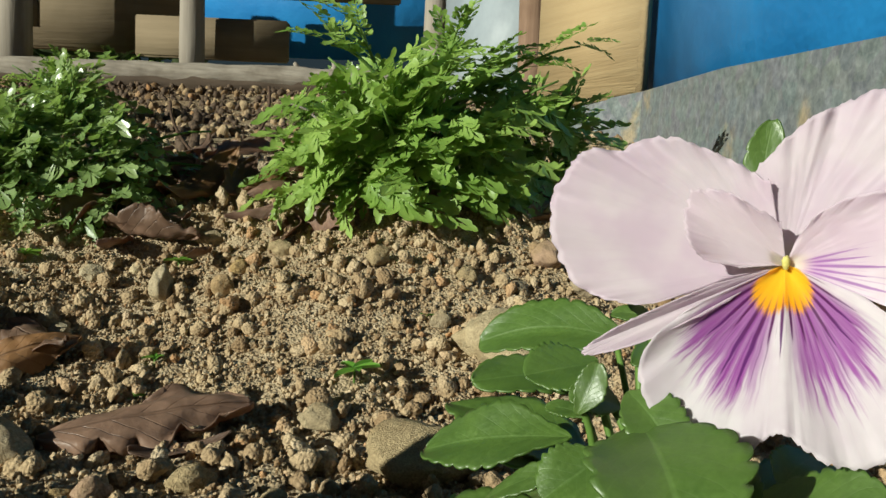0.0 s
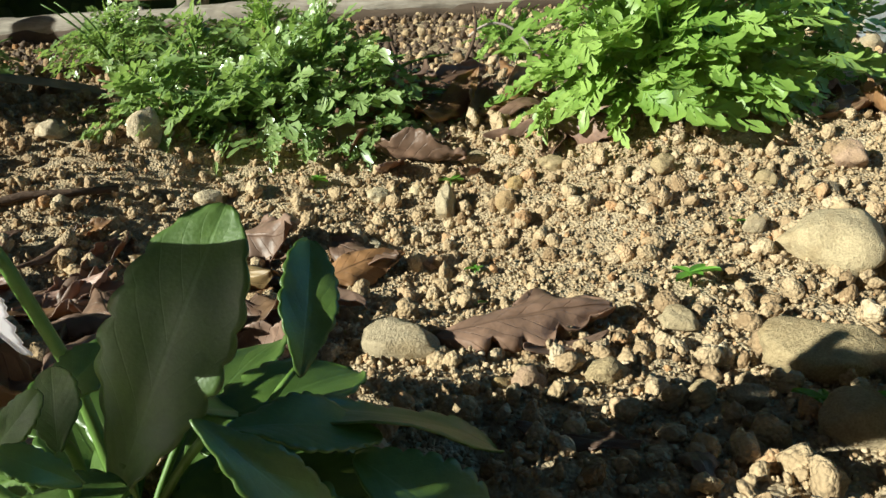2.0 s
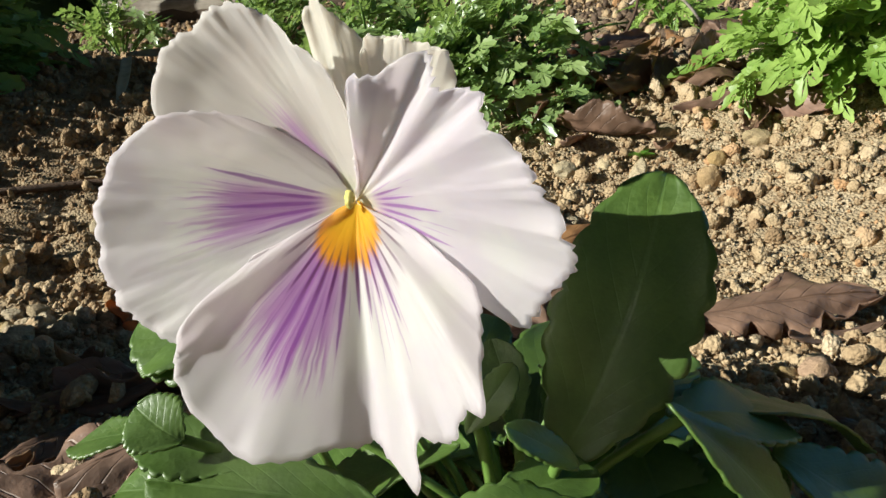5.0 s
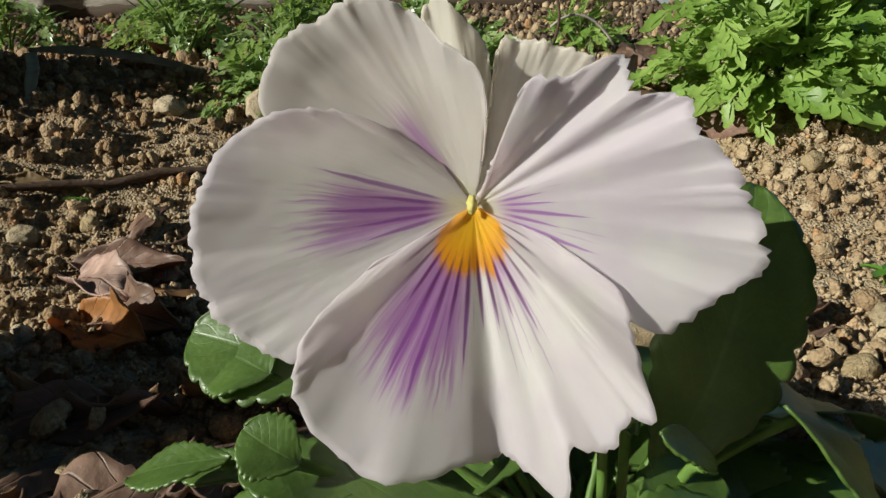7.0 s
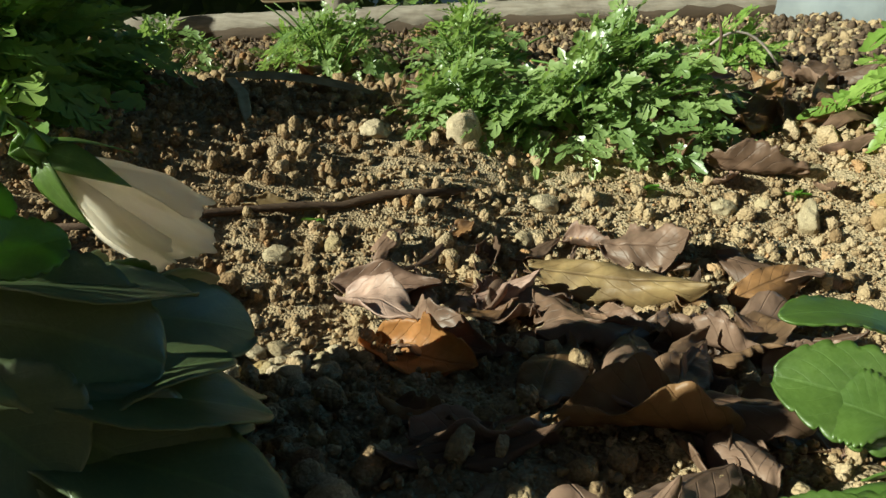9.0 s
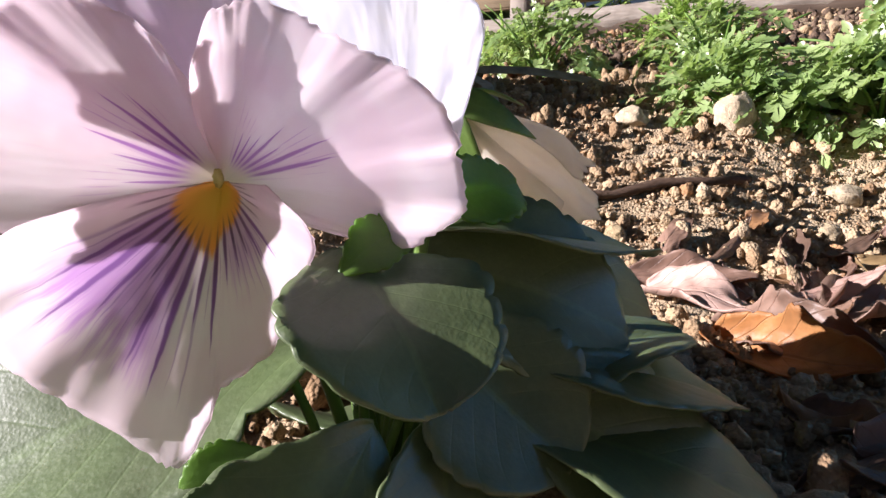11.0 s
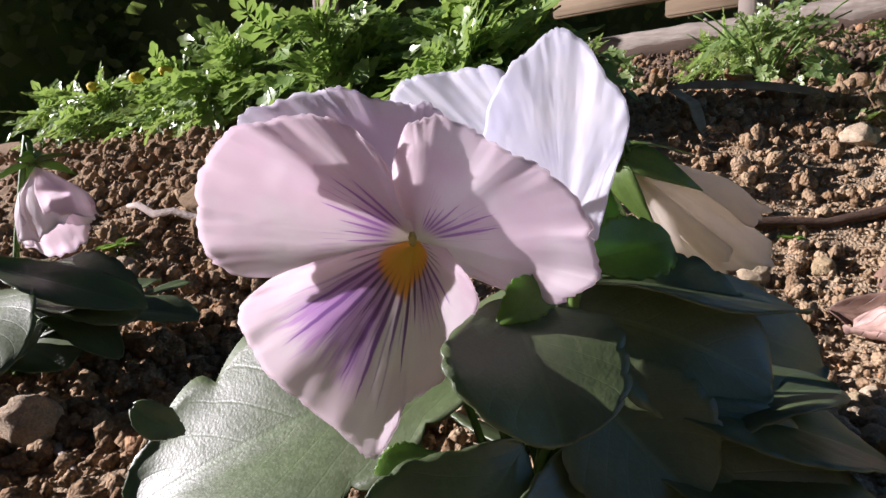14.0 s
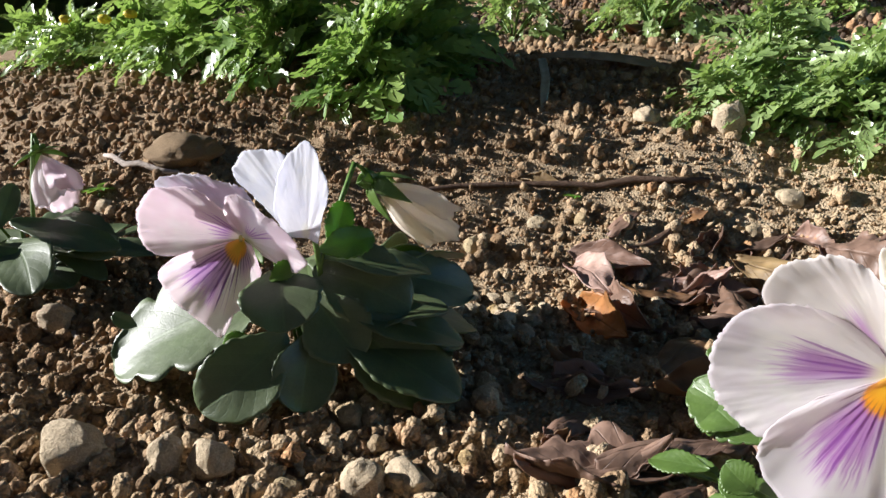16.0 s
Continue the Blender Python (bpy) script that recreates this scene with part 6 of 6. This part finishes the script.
def bark_post():
    p = Vector((0.1225, 1.15, 0.18))
    bm = tube([p + Vector((0.004 * math.sin(i), 0, 0.09 * i)) for i in range(5)], [0.026, 0.025, 0.026, 0.024, 0.024], 14)
    for v in bm.verts:
        v.co += Vector((noise.noise(v.co * 60), noise.noise(v.co * 60 + Vector((4, 0, 0))), 0)) * 0.004
    ob = part("bark_post", shift(bm, p), BARK, None)
    ob.location = p
    tagged(ob, "reddish brown bark post at the bed's corner", "post")
    h = Vector((0.155, 1.10, 0.16))
    pts = [h + Vector(o) for o in ((0, 0, 0), (0.002, 0, 0.10), (0, 0, 0.2), (-0.004, 0, 0.225), (-0.012, 0, 0.232), (-0.018, 0, 0.22), (-0.02, 0, 0.19))]
    ob = part("iron_hook", shift(tube(pts, 0.006, 10), h), RUST, None)
    ob.location = h
    tagged(ob, "rusty iron hook standing by the bark post", "hook")


bark_post()


# ---- dark hedge in the distance ----
def hedge(x, y, rx, ry, rz, count, seed):
    rng = np.random.default_rng(seed)
    leaf = np.array([(-0.35, 0, 0), (0, -0.5, 0.08), (0.35, 0, 0), (0, 0.6, 0.05)])
    vs, fs = [], []
    for i in range(count):
        d = rng.normal(size=3)
        d /= np.linalg.norm(d)
        p = np.array((x, y, 0.3)) + d * (rx, ry, rz) * rng.uniform(0.5, 1.0)
        if p[2] < 0.2:
            continue
        e = np.array(Euler(rng.uniform(0, 6.28, 3)).to_matrix())
        vs.append((leaf * rng.uniform(0.06, 0.11)) @ e.T + p)
        fs.append([4 * (len(vs) - 1) + j for j in range(4)])
    me = bpy.data.meshes.new("hedge_leaves")
    me.from_pydata(np.concatenate(vs).tolist(), [], fs)
    me.materials.append(HEDGE_SHADE)
    thing = at_base("hedge", (x, y, 0.3), "evergreen hedge with deep shade put into its leaf colour", "hedge", kind="stuff")
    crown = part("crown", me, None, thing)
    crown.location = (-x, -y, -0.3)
    # solid dark core, added to keep sky from showing through the leaves
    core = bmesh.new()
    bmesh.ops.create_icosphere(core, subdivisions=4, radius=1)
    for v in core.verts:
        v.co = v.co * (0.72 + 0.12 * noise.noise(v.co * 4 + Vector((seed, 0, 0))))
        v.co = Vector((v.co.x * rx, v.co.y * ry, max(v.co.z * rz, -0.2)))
    part("inner_growth", core, HEDGE_SHADE, thing)
    part("trunk", tube([(0, 0, -0.2), (0, 0, rz * 0.3), (0.05, 0, rz * 0.7)], [0.07, 0.06, 0.04], 8), BARK, thing)


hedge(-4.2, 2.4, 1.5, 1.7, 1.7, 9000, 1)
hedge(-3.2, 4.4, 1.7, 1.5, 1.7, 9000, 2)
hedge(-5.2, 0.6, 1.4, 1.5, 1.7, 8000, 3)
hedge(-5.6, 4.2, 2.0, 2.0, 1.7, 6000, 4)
